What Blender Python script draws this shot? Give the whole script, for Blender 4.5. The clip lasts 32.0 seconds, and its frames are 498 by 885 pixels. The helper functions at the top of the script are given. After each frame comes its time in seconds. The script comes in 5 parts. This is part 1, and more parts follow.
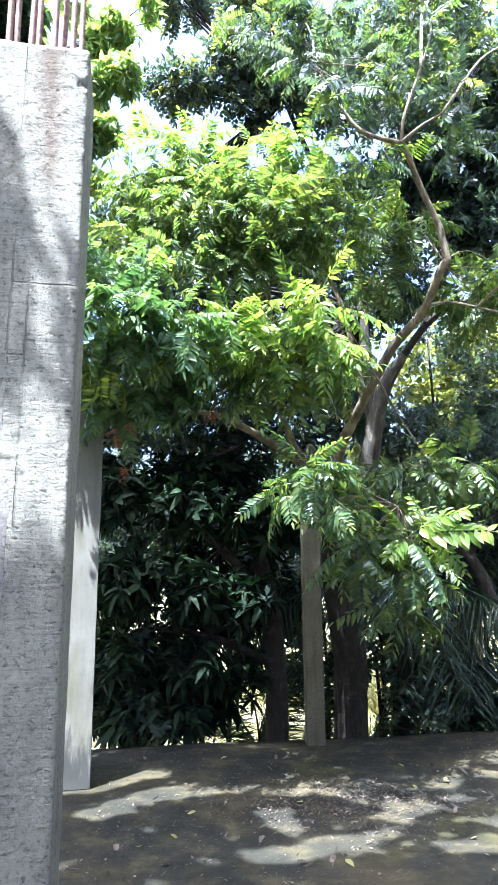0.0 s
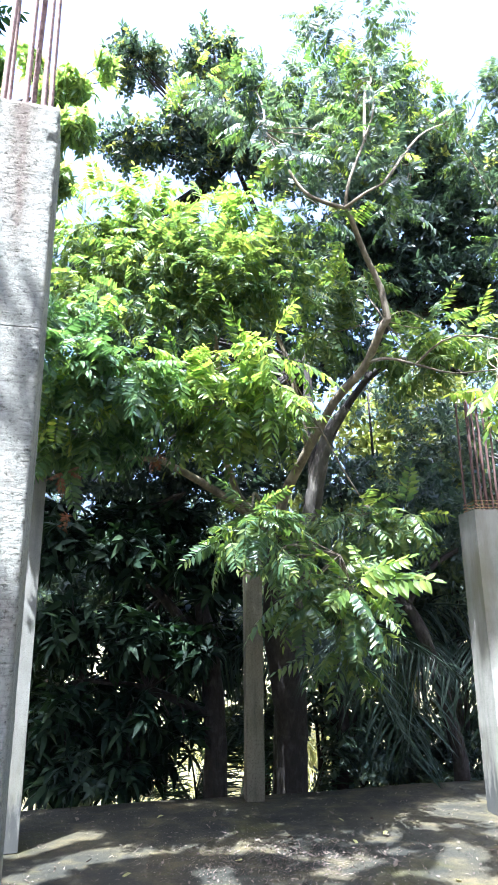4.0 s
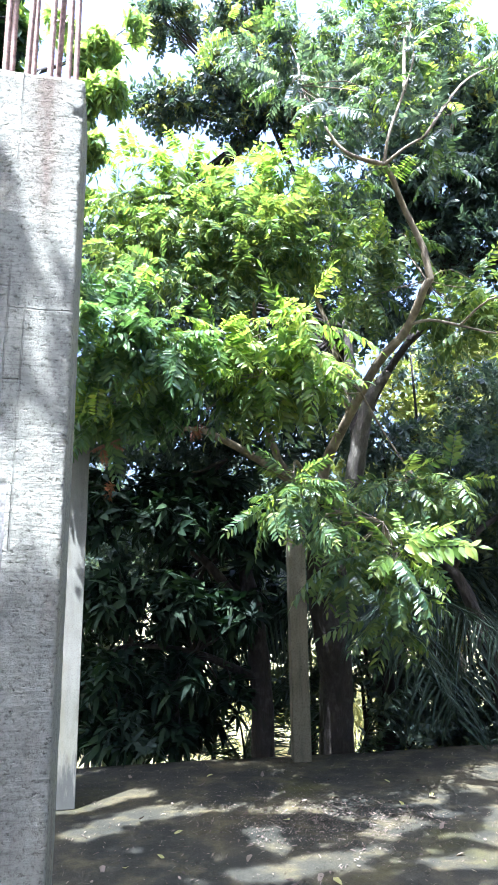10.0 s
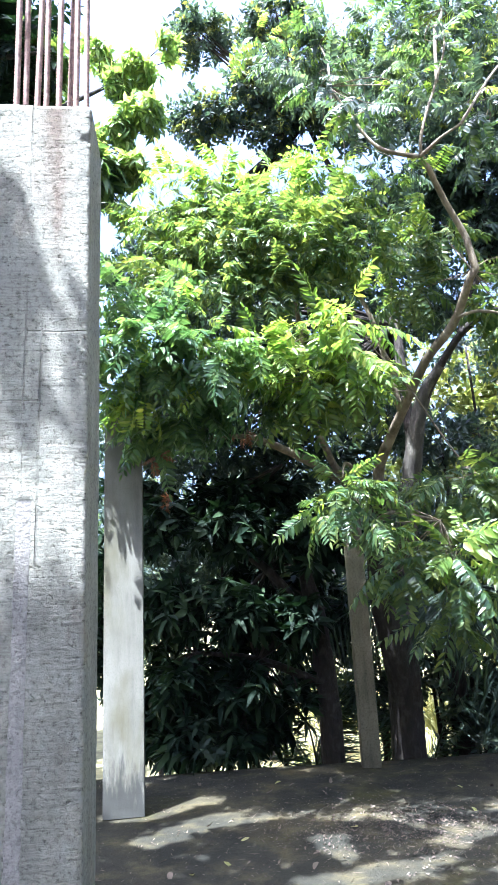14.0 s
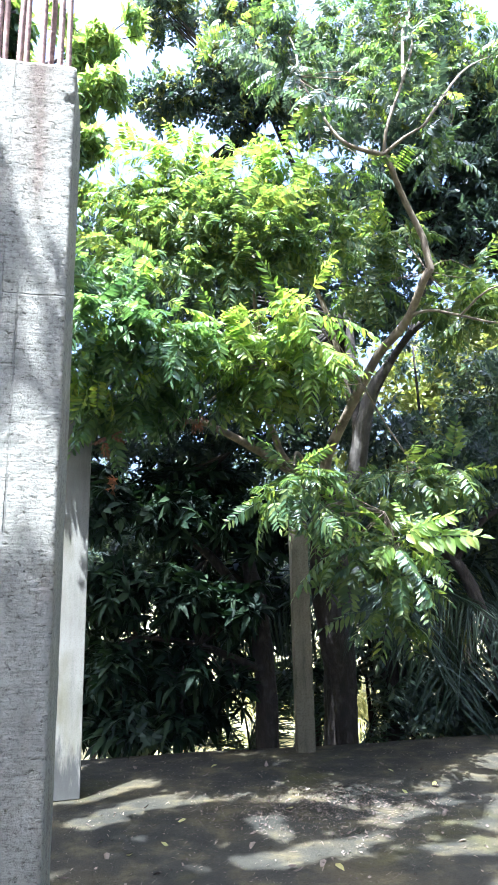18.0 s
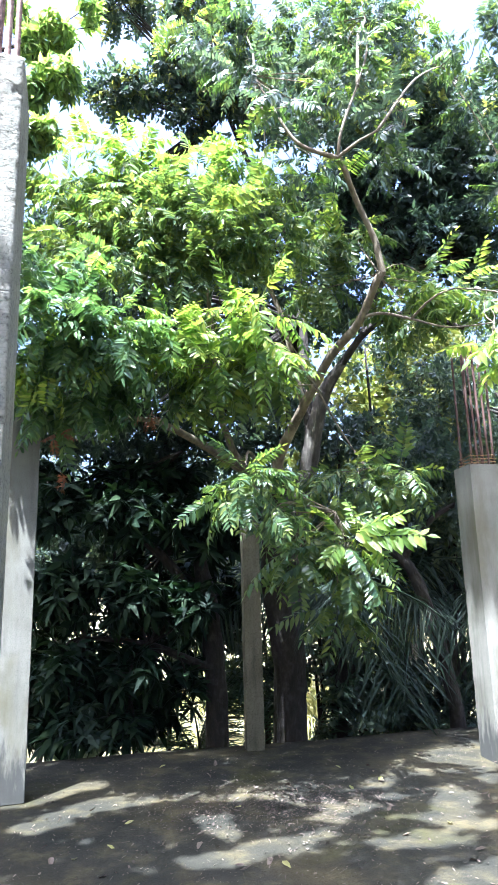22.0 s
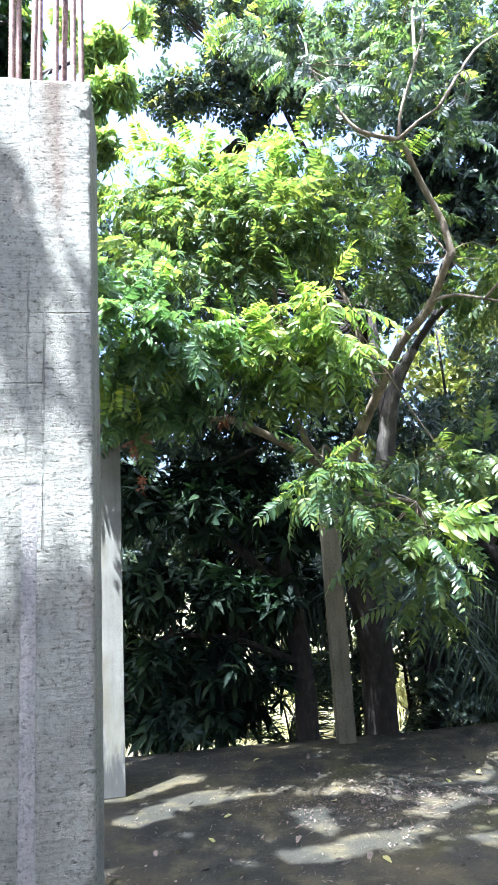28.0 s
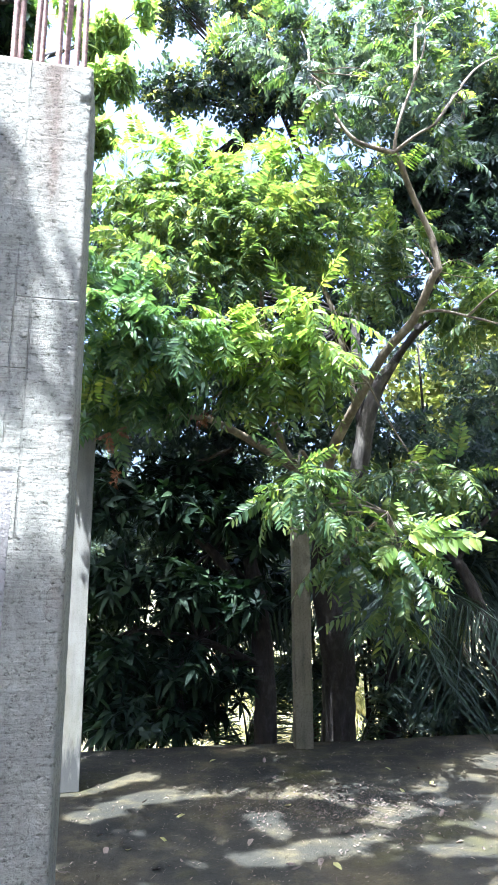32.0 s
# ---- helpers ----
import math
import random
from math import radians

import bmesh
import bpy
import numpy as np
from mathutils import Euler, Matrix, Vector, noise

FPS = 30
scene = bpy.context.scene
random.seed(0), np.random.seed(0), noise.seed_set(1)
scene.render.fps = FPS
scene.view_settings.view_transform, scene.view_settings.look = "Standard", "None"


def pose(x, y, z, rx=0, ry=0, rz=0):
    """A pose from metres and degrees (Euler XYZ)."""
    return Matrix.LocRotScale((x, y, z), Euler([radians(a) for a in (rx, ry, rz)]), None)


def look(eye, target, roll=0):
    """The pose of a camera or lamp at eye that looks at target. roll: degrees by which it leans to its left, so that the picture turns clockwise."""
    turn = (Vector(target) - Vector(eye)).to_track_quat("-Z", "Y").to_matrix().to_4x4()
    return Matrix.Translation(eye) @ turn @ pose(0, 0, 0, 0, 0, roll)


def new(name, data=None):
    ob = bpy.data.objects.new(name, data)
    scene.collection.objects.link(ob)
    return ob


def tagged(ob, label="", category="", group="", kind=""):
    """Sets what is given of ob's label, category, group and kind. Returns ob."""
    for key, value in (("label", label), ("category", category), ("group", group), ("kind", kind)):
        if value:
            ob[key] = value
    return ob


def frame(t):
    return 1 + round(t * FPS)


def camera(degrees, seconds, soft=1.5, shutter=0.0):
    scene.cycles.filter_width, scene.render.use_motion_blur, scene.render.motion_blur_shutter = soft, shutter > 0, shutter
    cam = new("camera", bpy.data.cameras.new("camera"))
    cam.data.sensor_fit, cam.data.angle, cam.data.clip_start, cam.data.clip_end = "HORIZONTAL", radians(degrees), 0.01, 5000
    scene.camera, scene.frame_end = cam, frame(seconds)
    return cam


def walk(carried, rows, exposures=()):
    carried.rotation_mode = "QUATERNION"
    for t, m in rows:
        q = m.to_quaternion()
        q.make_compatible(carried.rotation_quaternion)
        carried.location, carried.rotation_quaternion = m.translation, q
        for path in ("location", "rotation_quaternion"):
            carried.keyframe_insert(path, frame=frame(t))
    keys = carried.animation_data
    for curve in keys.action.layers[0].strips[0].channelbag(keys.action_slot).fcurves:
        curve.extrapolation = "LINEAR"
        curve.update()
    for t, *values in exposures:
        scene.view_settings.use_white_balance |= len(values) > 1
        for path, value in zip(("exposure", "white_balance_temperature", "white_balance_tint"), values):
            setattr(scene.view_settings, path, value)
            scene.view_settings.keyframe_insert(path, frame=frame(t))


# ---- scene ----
cam = camera(40.8, 32.0, soft=0.8)
PATH = [
    (0, (0.05, 0.336, 1.385), (-0.07, 2.287, 1.807), -0.5),
    (0.5, (0.031, 0.349, 1.335), (-0.09, 2.29, 1.8), 1.2),
    (1, (0.003, 0.331, 1.359), (-0.041, 2.281, 1.798), 2.7),
    (1.5, (-0.048, 0.303, 1.355), (0.061, 2.253, 1.79), 1.8),
    (2, (-0.073, 0.301, 1.356), (0.161, 2.255, 1.711), 1.2),
    (2.5, (-0.098, 0.275, 1.375), (0.185, 2.214, 1.778), 1.5),
    (3, (-0.007, 0.252, 1.388), (0.204, 2.181, 1.872), 2.3),
    (3.5, (0.003, 0.283, 1.346), (0.123, 2.196, 1.917), 0.9),
    (5.5, (0.052, 0.288, 1.413), (0.043, 2.22, 1.928), -2.0),
    (6, (0.051, 0.292, 1.413), (0.043, 2.228, 1.915), -2.0),
    (6.5, (0.046, 0.293, 1.408), (0.038, 2.232, 1.896), -1.9),
    (7, (0.036, 0.3, 1.416), (0.033, 2.245, 1.88), -1.2),
    (7.5, (0.04, 0.296, 1.413), (0.039, 2.24, 1.882), -2.0),
    (8, (0.037, 0.303, 1.411), (0.033, 2.25, 1.867), -1.6),
    (8.5, (0.03, 0.301, 1.407), (0.009, 2.249, 1.858), -1.5),
    (9, (0.028, 0.3, 1.406), (0.004, 2.245, 1.871), -0.9),
    (9.5, (0.029, 0.299, 1.405), (-0.01, 2.245, 1.865), -1.0),
    (10, (0.029, 0.302, 1.405), (-0.041, 2.248, 1.864), -0.8),
    (10.5, (0.023, 0.302, 1.408), (-0.083, 2.245, 1.871), -0.5),
    (11, (0.033, 0.307, 1.407), (-0.038, 2.256, 1.85), -1.0),
    (11.5, (0.041, 0.305, 1.402), (-0.006, 2.256, 1.836), -1.9),
    (12, (0.046, 0.299, 1.405), (-0.039, 2.243, 1.867), -1.8),
    (12.5, (0.072, 0.306, 1.404), (-0.028, 2.253, 1.849), -3.1),
    (13, (0.12, 0.3, 1.397), (-0.061, 2.23, 1.888), -3.7),
    (13.5, (0.161, 0.312, 1.4), (-0.1, 2.234, 1.884), -2.7),
    (15.5, (0.041, 0.263, 1.404), (-0.035, 2.207, 1.866), -4.4),
    (16, (0.002, 0.248, 1.328), (0.181, 2.192, 1.761), -2.6),
    (16.5, (-0.052, 0.229, 1.386), (0.134, 2.169, 1.835), -1.35),
    (17, (0.005, 0.253, 1.385), (0.121, 2.189, 1.875), 1.0),
    (17.5, (0.051, 0.261, 1.377), (0.103, 2.201, 1.862), -1.35),
    (18, (0.059, 0.3, 1.367), (-0.026, 2.247, 1.815), -1.2),
    (18.5, (0.058, 0.318, 1.386), (0.071, 2.27, 1.82), -1.6),
    (19, (0.076, 0.307, 1.367), (0.121, 2.256, 1.815), -1.7),
    (19.5, (0.065, 0.309, 1.374), (0.079, 2.259, 1.82), -1.4),
    (20, (0.072, 0.306, 1.369), (0.124, 2.258, 1.8), -0.6),
    (20.5, (0.066, 0.308, 1.374), (0.145, 2.263, 1.789), -1.1),
    (21, (0.062, 0.305, 1.382), (0.114, 2.254, 1.828), -0.8),
    (21.5, (0.072, 0.307, 1.376), (0.133, 2.259, 1.809), -1.2),
    (22, (0.073, 0.302, 1.374), (0.125, 2.252, 1.814), -1.5),
    (22.5, (0.075, 0.304, 1.367), (0.092, 2.259, 1.789), -1.7),
    (23, (0.064, 0.308, 1.383), (0.067, 2.265, 1.793), -1.1),
    (23.5, (0.073, 0.305, 1.369), (0.062, 2.263, 1.776), -1.4),
    (24, (0.075, 0.308, 1.371), (0.089, 2.263, 1.792), -0.8),
    (24.5, (0.073, 0.305, 1.373), (0.093, 2.258, 1.804), -1.1),
    (25, (0.072, 0.305, 1.368), (0.077, 2.261, 1.785), -0.8),
    (25.5, (0.067, 0.306, 1.377), (0.046, 2.259, 1.81), -0.6),
    (27.5, (0.045, 0.289, 1.415), (-0.009, 2.245, 1.826), -2.1),
    (28, (0.048, 0.288, 1.41), (-0.114, 2.236, 1.833), -3.4),
    (28.5, (0.041, 0.292, 1.404), (-0.187, 2.237, 1.813), -2.4),
    (29, (0.042, 0.294, 1.416), (-0.119, 2.241, 1.843), -2.1),
    (29.5, (0.045, 0.293, 1.403), (-0.079, 2.245, 1.825), -2.2),
    (30, (0.044, 0.293, 1.402), (-0.061, 2.246, 1.822), -1.9),
    (30.5, (0.043, 0.292, 1.398), (-0.032, 2.247, 1.815), -2.1),
    (31, (0.028, 0.298, 1.41), (-0.071, 2.253, 1.818), -0.8),
    (31.5, (0.027, 0.295, 1.41), (-0.085, 2.245, 1.838), -0.1),
    (32, (0.032, 0.293, 1.409), (-0.056, 2.246, 1.834), -0.1),
]
walk(cam, [(t, look(e, g, r)) for t, e, g, r in PATH], [(0, 3.17, 4950, 18), (32, 3.17, 4950, 18)])

# ---- world, sun and exposure ----
SUN = Vector((-0.20, -0.33, 0.92)).normalized()
world = bpy.data.worlds.new("daylight")
scene.world = world
world.use_nodes = True
wn = world.node_tree
sky = wn.nodes.new("ShaderNodeTexSky")
sky.sky_type, sky.sun_disc = "NISHITA", False
sky.sun_elevation = math.asin(SUN.z)
sky.sun_rotation = math.atan2(SUN.x, SUN.y)
sky.air_density, sky.dust_density, sky.ozone_density = 1.0, 10.0, 1.0
wn.links.new(sky.outputs[0], wn.nodes["Background"].inputs[0])
wn.nodes["Background"].inputs[1].default_value = 0.10
sun = new("sun", bpy.data.lights.new("sun", "SUN"))
sun.data.energy, sun.data.angle, sun.data.color = 5.0, radians(0.55), (1.0, 0.93, 0.76)
sun.matrix_world = look(SUN * 40, (0, 0, 0))


# ---- materials ----
def material(name):
    m = bpy.data.materials.new(name)
    m.use_nodes = True
    return m, m.node_tree.nodes, m.node_tree.links, m.node_tree.nodes["Principled BSDF"]


def node(nodes, links, kind, inputs=(), **values):
    n = nodes.new(kind)
    for key, value in values.items():
        setattr(n, key, value)
    for key, value in inputs:
        if isinstance(value, bpy.types.NodeSocket):
            links.new(value, n.inputs[key])
        else:
            n.inputs[key].default_value = value
    return n


def ramp(nodes, links, fac, stops):
    r = nodes.new("ShaderNodeValToRGB")
    links.new(fac, r.inputs[0])
    e = r.color_ramp.elements
    while len(e) < len(stops):
        e.new(0.5)
    for k, (at, c) in zip(e, stops):
        k.position, k.color = at, (*c, 1)
    return r.outputs[0]


def mixed(nodes, links, fac, a, b, blend="MIX"):
    m = node(nodes, links, "ShaderNodeMix", data_type="RGBA", blend_type=blend)
    for key, v in ((0, fac), (6, a), (7, b)):
        if isinstance(v, bpy.types.NodeSocket):
            links.new(v, m.inputs[key])
        else:
            m.inputs[key].default_value = v if key == 0 else (*v, 1)
    return m.outputs[2]


def spread(nodes, links, scale, detail=6.0, stretch=(1, 1, 1), rough=0.6, offset=(0, 0, 0)):
    c = node(nodes, links, "ShaderNodeTexCoord")
    mp = node(nodes, links, "ShaderNodeMapping", [(0, c.outputs["Object"]), ("Scale", stretch), ("Location", offset)])
    return node(nodes, links, "ShaderNodeTexNoise", [(0, mp.outputs[0]), ("Scale", scale), ("Detail", detail), ("Roughness", rough)]).outputs[0]


def leaf_material(name, dark, mid, light, through_colour, thin=0.35, gloss=0.38):
    """Green leaf: varied from leaf to leaf and branch to branch, light passes through the blade."""
    m, n, l, p = material(name)
    info = node(n, l, "ShaderNodeObjectInfo").outputs["Random"]
    isle = node(n, l, "ShaderNodeNewGeometry").outputs["Random Per Island"]
    patch = spread(n, l, 2.4, 3.0)
    a = node(n, l, "ShaderNodeMath", [(0, info), (1, 0.25)], operation="MULTIPLY").outputs[0]
    b = node(n, l, "ShaderNodeMath", [(0, isle), (1, 0.40), (2, a)], operation="MULTIPLY_ADD").outputs[0]
    f = node(n, l, "ShaderNodeMath", [(0, patch), (1, 0.60), (2, b)], operation="MULTIPLY_ADD").outputs[0]
    col = ramp(n, l, f, [(0.30, dark), (0.62, mid), (1.0, light)])
    fine = spread(n, l, 60.0, 4.0)
    col = mixed(n, l, 0.25, col, ramp(n, l, fine, [(0.3, (0.4, 0.4, 0.3)), (0.7, (1, 1, 1))]), "MULTIPLY")
    l.new(col, p.inputs["Base Color"])
    p.inputs["Roughness"].default_value = gloss
    bump = node(n, l, "ShaderNodeBump", [("Height", spread(n, l, 45.0, 3.0)), ("Strength", 0.25), ("Distance", 0.004)])
    l.new(bump.outputs[0], p.inputs["Normal"])
    t = node(n, l, "ShaderNodeBsdfTranslucent", [(0, mixed(n, l, 1.0, col, through_colour, "MULTIPLY"))])
    mx = node(n, l, "ShaderNodeMixShader", [(0, thin), (1, p.outputs[0]), (2, t.outputs[0])])
    l.new(mx.outputs[0], n["Material Output"].inputs[0])
    return m


def concrete_material(name, base, dark, stroke=(1, 1, 1), bump=0.6, grain=70.0, damp_shade=0.0, soft=0.0):
    """Rough cement: trowel strokes, pits, pale runs and grey stains."""
    m, n, l, p = material(name)
    big = spread(n, l, 2.2, 5.0)
    run = spread(n, l, 5.0, 6.0, (3.0, 3.0, 0.35), 0.65, (3, 1, 0))
    fine = spread(n, l, grain, 8.0, stroke, 0.7)
    pits = spread(n, l, grain * 2.2, 3.0, (1, 1, 1), 0.5, (7, 2, 4))
    col = ramp(n, l, big, [(0.3, dark), (0.55, base), (0.8, tuple(min(1, c * 1.2) for c in base))])
    col = mixed(n, l, 0.55 - 4 * soft, col, ramp(n, l, run, [(0.36, tuple(c * 0.55 for c in base)), (0.5, base), (0.7, tuple(min(1, c * 1.25) for c in base))]))
    col = mixed(n, l, 0.75 - 4 * soft, col, ramp(n, l, fine, [(0.34, (0.38, 0.37, 0.35)), (0.5, (0.9, 0.9, 0.9)), (0.62, (1, 1, 1))]), "MULTIPLY")
    col = mixed(n, l, 0.7, col, ramp(n, l, pits, [(0.30 - soft, (0.25, 0.24, 0.22)), (0.38 - soft, (1, 1, 1))]), "MULTIPLY")
    if damp_shade:
        c = node(n, l, "ShaderNodeTexCoord")
        z = node(n, l, "ShaderNodeSeparateXYZ", [(0, c.outputs["Object"])]).outputs[2]
        moss = spread(n, l, 3.5, 5.0, (1.5, 1.5, 0.5), 0.6, (2, 5, 9))
        col = mixed(n, l, ramp(n, l, moss, [(0.52, (0, 0, 0)), (0.70, (0.6, 0.6, 0.6))]), col, (0.105, 0.100, 0.058))
        # Ragged dark foot: damp on the barred column, painted shade on the left one.
        drip = spread(n, l, 7.0, 6.0, (3.0, 3.0, 0.5), 0.65, (8, 1, 2))
        edge = node(n, l, "ShaderNodeMath", [(0, drip), (1, -0.9), (2, node(n, l, "ShaderNodeMath", [(0, z), (1, 0.45)], operation="ADD").outputs[0])], operation="MULTIPLY_ADD").outputs[0]
        col = mixed(n, l, ramp(n, l, edge, [(damp_shade - 0.10, (0.85, 0.85, 0.85)), (damp_shade + 0.10, (0, 0, 0))]), col, (0.048, 0.050, 0.047))
    l.new(col, p.inputs["Base Color"])
    p.inputs["Roughness"].default_value, p.inputs["Specular IOR Level"].default_value = 0.92, 0.08
    h = node(n, l, "ShaderNodeMath", [(0, fine), (1, 0.7), (2, pits)], operation="MULTIPLY_ADD").outputs[0]
    b = node(n, l, "ShaderNodeBump", [("Height", h), ("Strength", bump), ("Distance", 0.012)])
    l.new(b.outputs[0], p.inputs["Normal"])
    return m


def bark_material(name, dark, mid, pale, scale=9.0):
    m, n, l, p = material(name)
    a = spread(n, l, scale, 7.0, (1, 1, 0.35), 0.65)
    b = spread(n, l, scale * 0.5, 4.0, (1, 1, 1), 0.5, (4, 4, 1))
    col = ramp(n, l, a, [(0.3, dark), (0.55, mid), (0.75, pale)])
    col = mixed(n, l, ramp(n, l, b, [(0.55, (0, 0, 0)), (0.68, (0.7, 0.7, 0.7))]), col, pale)
    l.new(col, p.inputs["Base Color"])
    p.inputs["Roughness"].default_value = 0.9
    bp = node(n, l, "ShaderNodeBump", [("Height", a), ("Strength", 1.0), ("Distance", 0.03)])
    l.new(bp.outputs[0], p.inputs["Normal"])
    return m


def plain_material(name, a, b, scale=30.0, rough=0.8, metal=0.0, bump=0.3):
    m, n, l, p = material(name)
    f = spread(n, l, scale, 5.0)
    l.new(ramp(n, l, f, [(0.32, a), (0.68, b)]), p.inputs["Base Color"])
    p.inputs["Roughness"].default_value, p.inputs["Metallic"].default_value = rough, metal
    bp = node(n, l, "ShaderNodeBump", [("Height", f), ("Strength", bump), ("Distance", 0.004)])
    l.new(bp.outputs[0], p.inputs["Normal"])
    return m


def slab_material():
    """Weathered cement floor: dark with damp and soil, pale where it is worn, gritty."""
    m, n, l, p = material("weathered cement floor")
    big = spread(n, l, 0.7, 5.0)
    mid = spread(n, l, 4.0, 7.0, rough=0.65)
    grit = spread(n, l, 90.0, 5.0, rough=0.7)
    soil = spread(n, l, 1.6, 6.0, offset=(5, 3, 0))
    col = ramp(n, l, big, [(0.32, (0.021, 0.022, 0.020)), (0.5, (0.042, 0.041, 0.030)), (0.68, (0.122, 0.101, 0.050))])
    col = mixed(n, l, 0.4, col, ramp(n, l, mid, [(0.34, (0.017, 0.018, 0.016)), (0.5, (0.042, 0.041, 0.030)), (0.66, (0.145, 0.120, 0.058))]))
    col = mixed(n, l, ramp(n, l, soil, [(0.52, (0, 0, 0)), (0.68, (0.7, 0.7, 0.7))]), col, (0.023, 0.024, 0.020))
    moss = spread(n, l, 1.1, 4.0, offset=(2, 7, 0))
    col = mixed(n, l, ramp(n, l, moss, [(0.58, (0, 0, 0)), (0.70, (0.6, 0.6, 0.6))]), col, (0.070, 0.066, 0.020))
    col = mixed(n, l, 0.55, col, ramp(n, l, grit, [(0.36, (0.4, 0.4, 0.4)), (0.52, (1, 1, 1))]), "MULTIPLY")
    l.new(col, p.inputs["Base Color"])
    p.inputs["Roughness"].default_value, p.inputs["Specular IOR Level"].default_value = 0.88, 0.08
    h = node(n, l, "ShaderNodeMath", [(0, mid), (1, 1.5), (2, grit)], operation="MULTIPLY_ADD").outputs[0]
    b = node(n, l, "ShaderNodeBump", [("Height", h), ("Strength", 0.8), ("Distance", 0.02)])
    l.new(b.outputs[0], p.inputs["Normal"])
    return m


M_SLAB = slab_material()
M_SOIL = plain_material("dry grassy soil", (0.14, 0.12, 0.05), (0.34, 0.31, 0.14), 3.0, 0.95)
M_STRIP = concrete_material("pale mortar", (0.27, 0.26, 0.235), (0.19, 0.18, 0.16), (1, 1, 1), 0.35, 60.0)
def near_material():
    """Board-marked cement seen close: grit, pock marks, board joints, brown seepage and grey grime."""
    m, n, l, p = material("board marked cement")
    c = node(n, l, "ShaderNodeTexCoord").outputs["Object"]
    xyz = node(n, l, "ShaderNodeSeparateXYZ", [(0, c)]).outputs

    def maths(kind, a, b, third=0.0):
        return node(n, l, "ShaderNodeMath", [(0, a), (1, b), (2, third)], operation=kind).outputs[0]

    big = spread(n, l, 3.0, 5.0)
    run = spread(n, l, 6.0, 6.0, (2.5, 2.5, 0.7), 0.65, (3, 1, 0))
    board = spread(n, l, 34.0, 7.0, (0.22, 1, 3.4), 0.7)
    grit = spread(n, l, 70.0, 8.0, (1, 1, 1), 0.75, (2, 8, 1))
    pock = spread(n, l, 48.0, 4.0, (1, 1, 1.5), 0.6, (9, 1, 4))
    where = spread(n, l, 4.0, 3.0, (1, 1, 1), 0.5, (6, 6, 6))
    holes = node(n, l, "ShaderNodeTexVoronoi", [(0, c), ("Scale", 24.0), ("Randomness", 1.0)]).outputs["Distance"]
    brown = spread(n, l, 4.5, 6.0, (1.6, 1.6, 0.6), 0.65, (1.7, 4, 2.2))
    wave = spread(n, l, 8.0, 4.0, (1, 1, 1), 0.6, (4, 7, 2))
    # board joints: upright ones and a level one
    lines = None
    for axis, at, low, high, across in ((0, 0.157, 1.70, 2.9, 2), (0, 0.117, 1.52, 2.14, 2), (2, -2.115, -0.157, 0.1, 0), (2, -1.93, -0.4, -0.117, 0)):
        d = maths("ABSOLUTE", maths("ADD", maths("MULTIPLY_ADD", wave, 0.014, at - 0.007), xyz[axis]), 0)
        inside = maths("MULTIPLY", maths("GREATER_THAN", xyz[across], low), maths("LESS_THAN", xyz[across], high))
        cut = maths("MULTIPLY", inside, ramp(n, l, maths("MULTIPLY", d, 100.0), [(0.10, (1, 1, 1)), (0.32, (0, 0, 0))]))
        lines = cut if lines is None else maths("MAXIMUM", lines, cut)
    lines = maths("MULTIPLY", lines, ramp(n, l, where, [(0.42, (0.05, 0.05, 0.05)), (0.60, (1, 1, 1))]))
    col = ramp(n, l, big, [(0.3, (0.245, 0.243, 0.203)), (0.52, (0.314, 0.312, 0.260)), (0.75, (0.367, 0.365, 0.305))])
    col = mixed(n, l, 0.5, col, ramp(n, l, run, [(0.34, (0.184, 0.183, 0.155)), (0.5, (0.308, 0.305, 0.253)), (0.68, (0.382, 0.380, 0.317))]))
    col = mixed(n, l, ramp(n, l, brown, [(0.56, (0, 0, 0)), (0.70, (0.4, 0.4, 0.4))]), col, (0.276, 0.220, 0.168))
    beside = maths("MULTIPLY", maths("ABSOLUTE", maths("ADD", xyz[0], 0.088), 0), -7.0)
    seep = maths("ADD", maths("MULTIPLY_ADD", brown, 1.5, maths("MULTIPLY_ADD", xyz[2], 1.1, beside)), -3.20)
    col = mixed(n, l, ramp(n, l, seep, [(0.0, (0, 0, 0)), (0.45, (0.8, 0.8, 0.8))]), col, (0.158, 0.121, 0.094))
    col = mixed(n, l, 0.45, col, ramp(n, l, board, [(0.36, (0.42, 0.41, 0.40)), (0.5, (1, 1, 1))]), "MULTIPLY")
    col = mixed(n, l, 0.75, col, ramp(n, l, grit, [(0.37, (0.30, 0.29, 0.28)), (0.46, (0.85, 0.85, 0.85)), (0.56, (1, 1, 1))]), "MULTIPLY")
    col = mixed(n, l, 0.7, col, ramp(n, l, pock, [(0.29, (0.3, 0.29, 0.28)), (0.36, (1, 1, 1))]), "MULTIPLY")
    col = mixed(n, l, 0.8, col, ramp(n, l, holes, [(0.035, (0.15, 0.14, 0.13)), (0.075, (1, 1, 1))]), "MULTIPLY")
    col = mixed(n, l, maths("MULTIPLY", lines, 0.35), col, (0.10, 0.09, 0.08))
    l.new(col, p.inputs["Base Color"])
    p.inputs["Roughness"].default_value, p.inputs["Specular IOR Level"].default_value = 0.93, 0.08
    pits = ramp(n, l, pock, [(0.32, (0, 0, 0)), (0.42, (1, 1, 1))])
    h = maths("MULTIPLY_ADD", pits, 0.8, maths("MULTIPLY_ADD", board, 0.5, grit))
    h = maths("MULTIPLY_ADD", lines, -0.7, h)
    b = node(n, l, "ShaderNodeBump", [("Height", h), ("Strength", 1.0), ("Distance", 0.010)])
    l.new(b.outputs[0], p.inputs["Normal"])
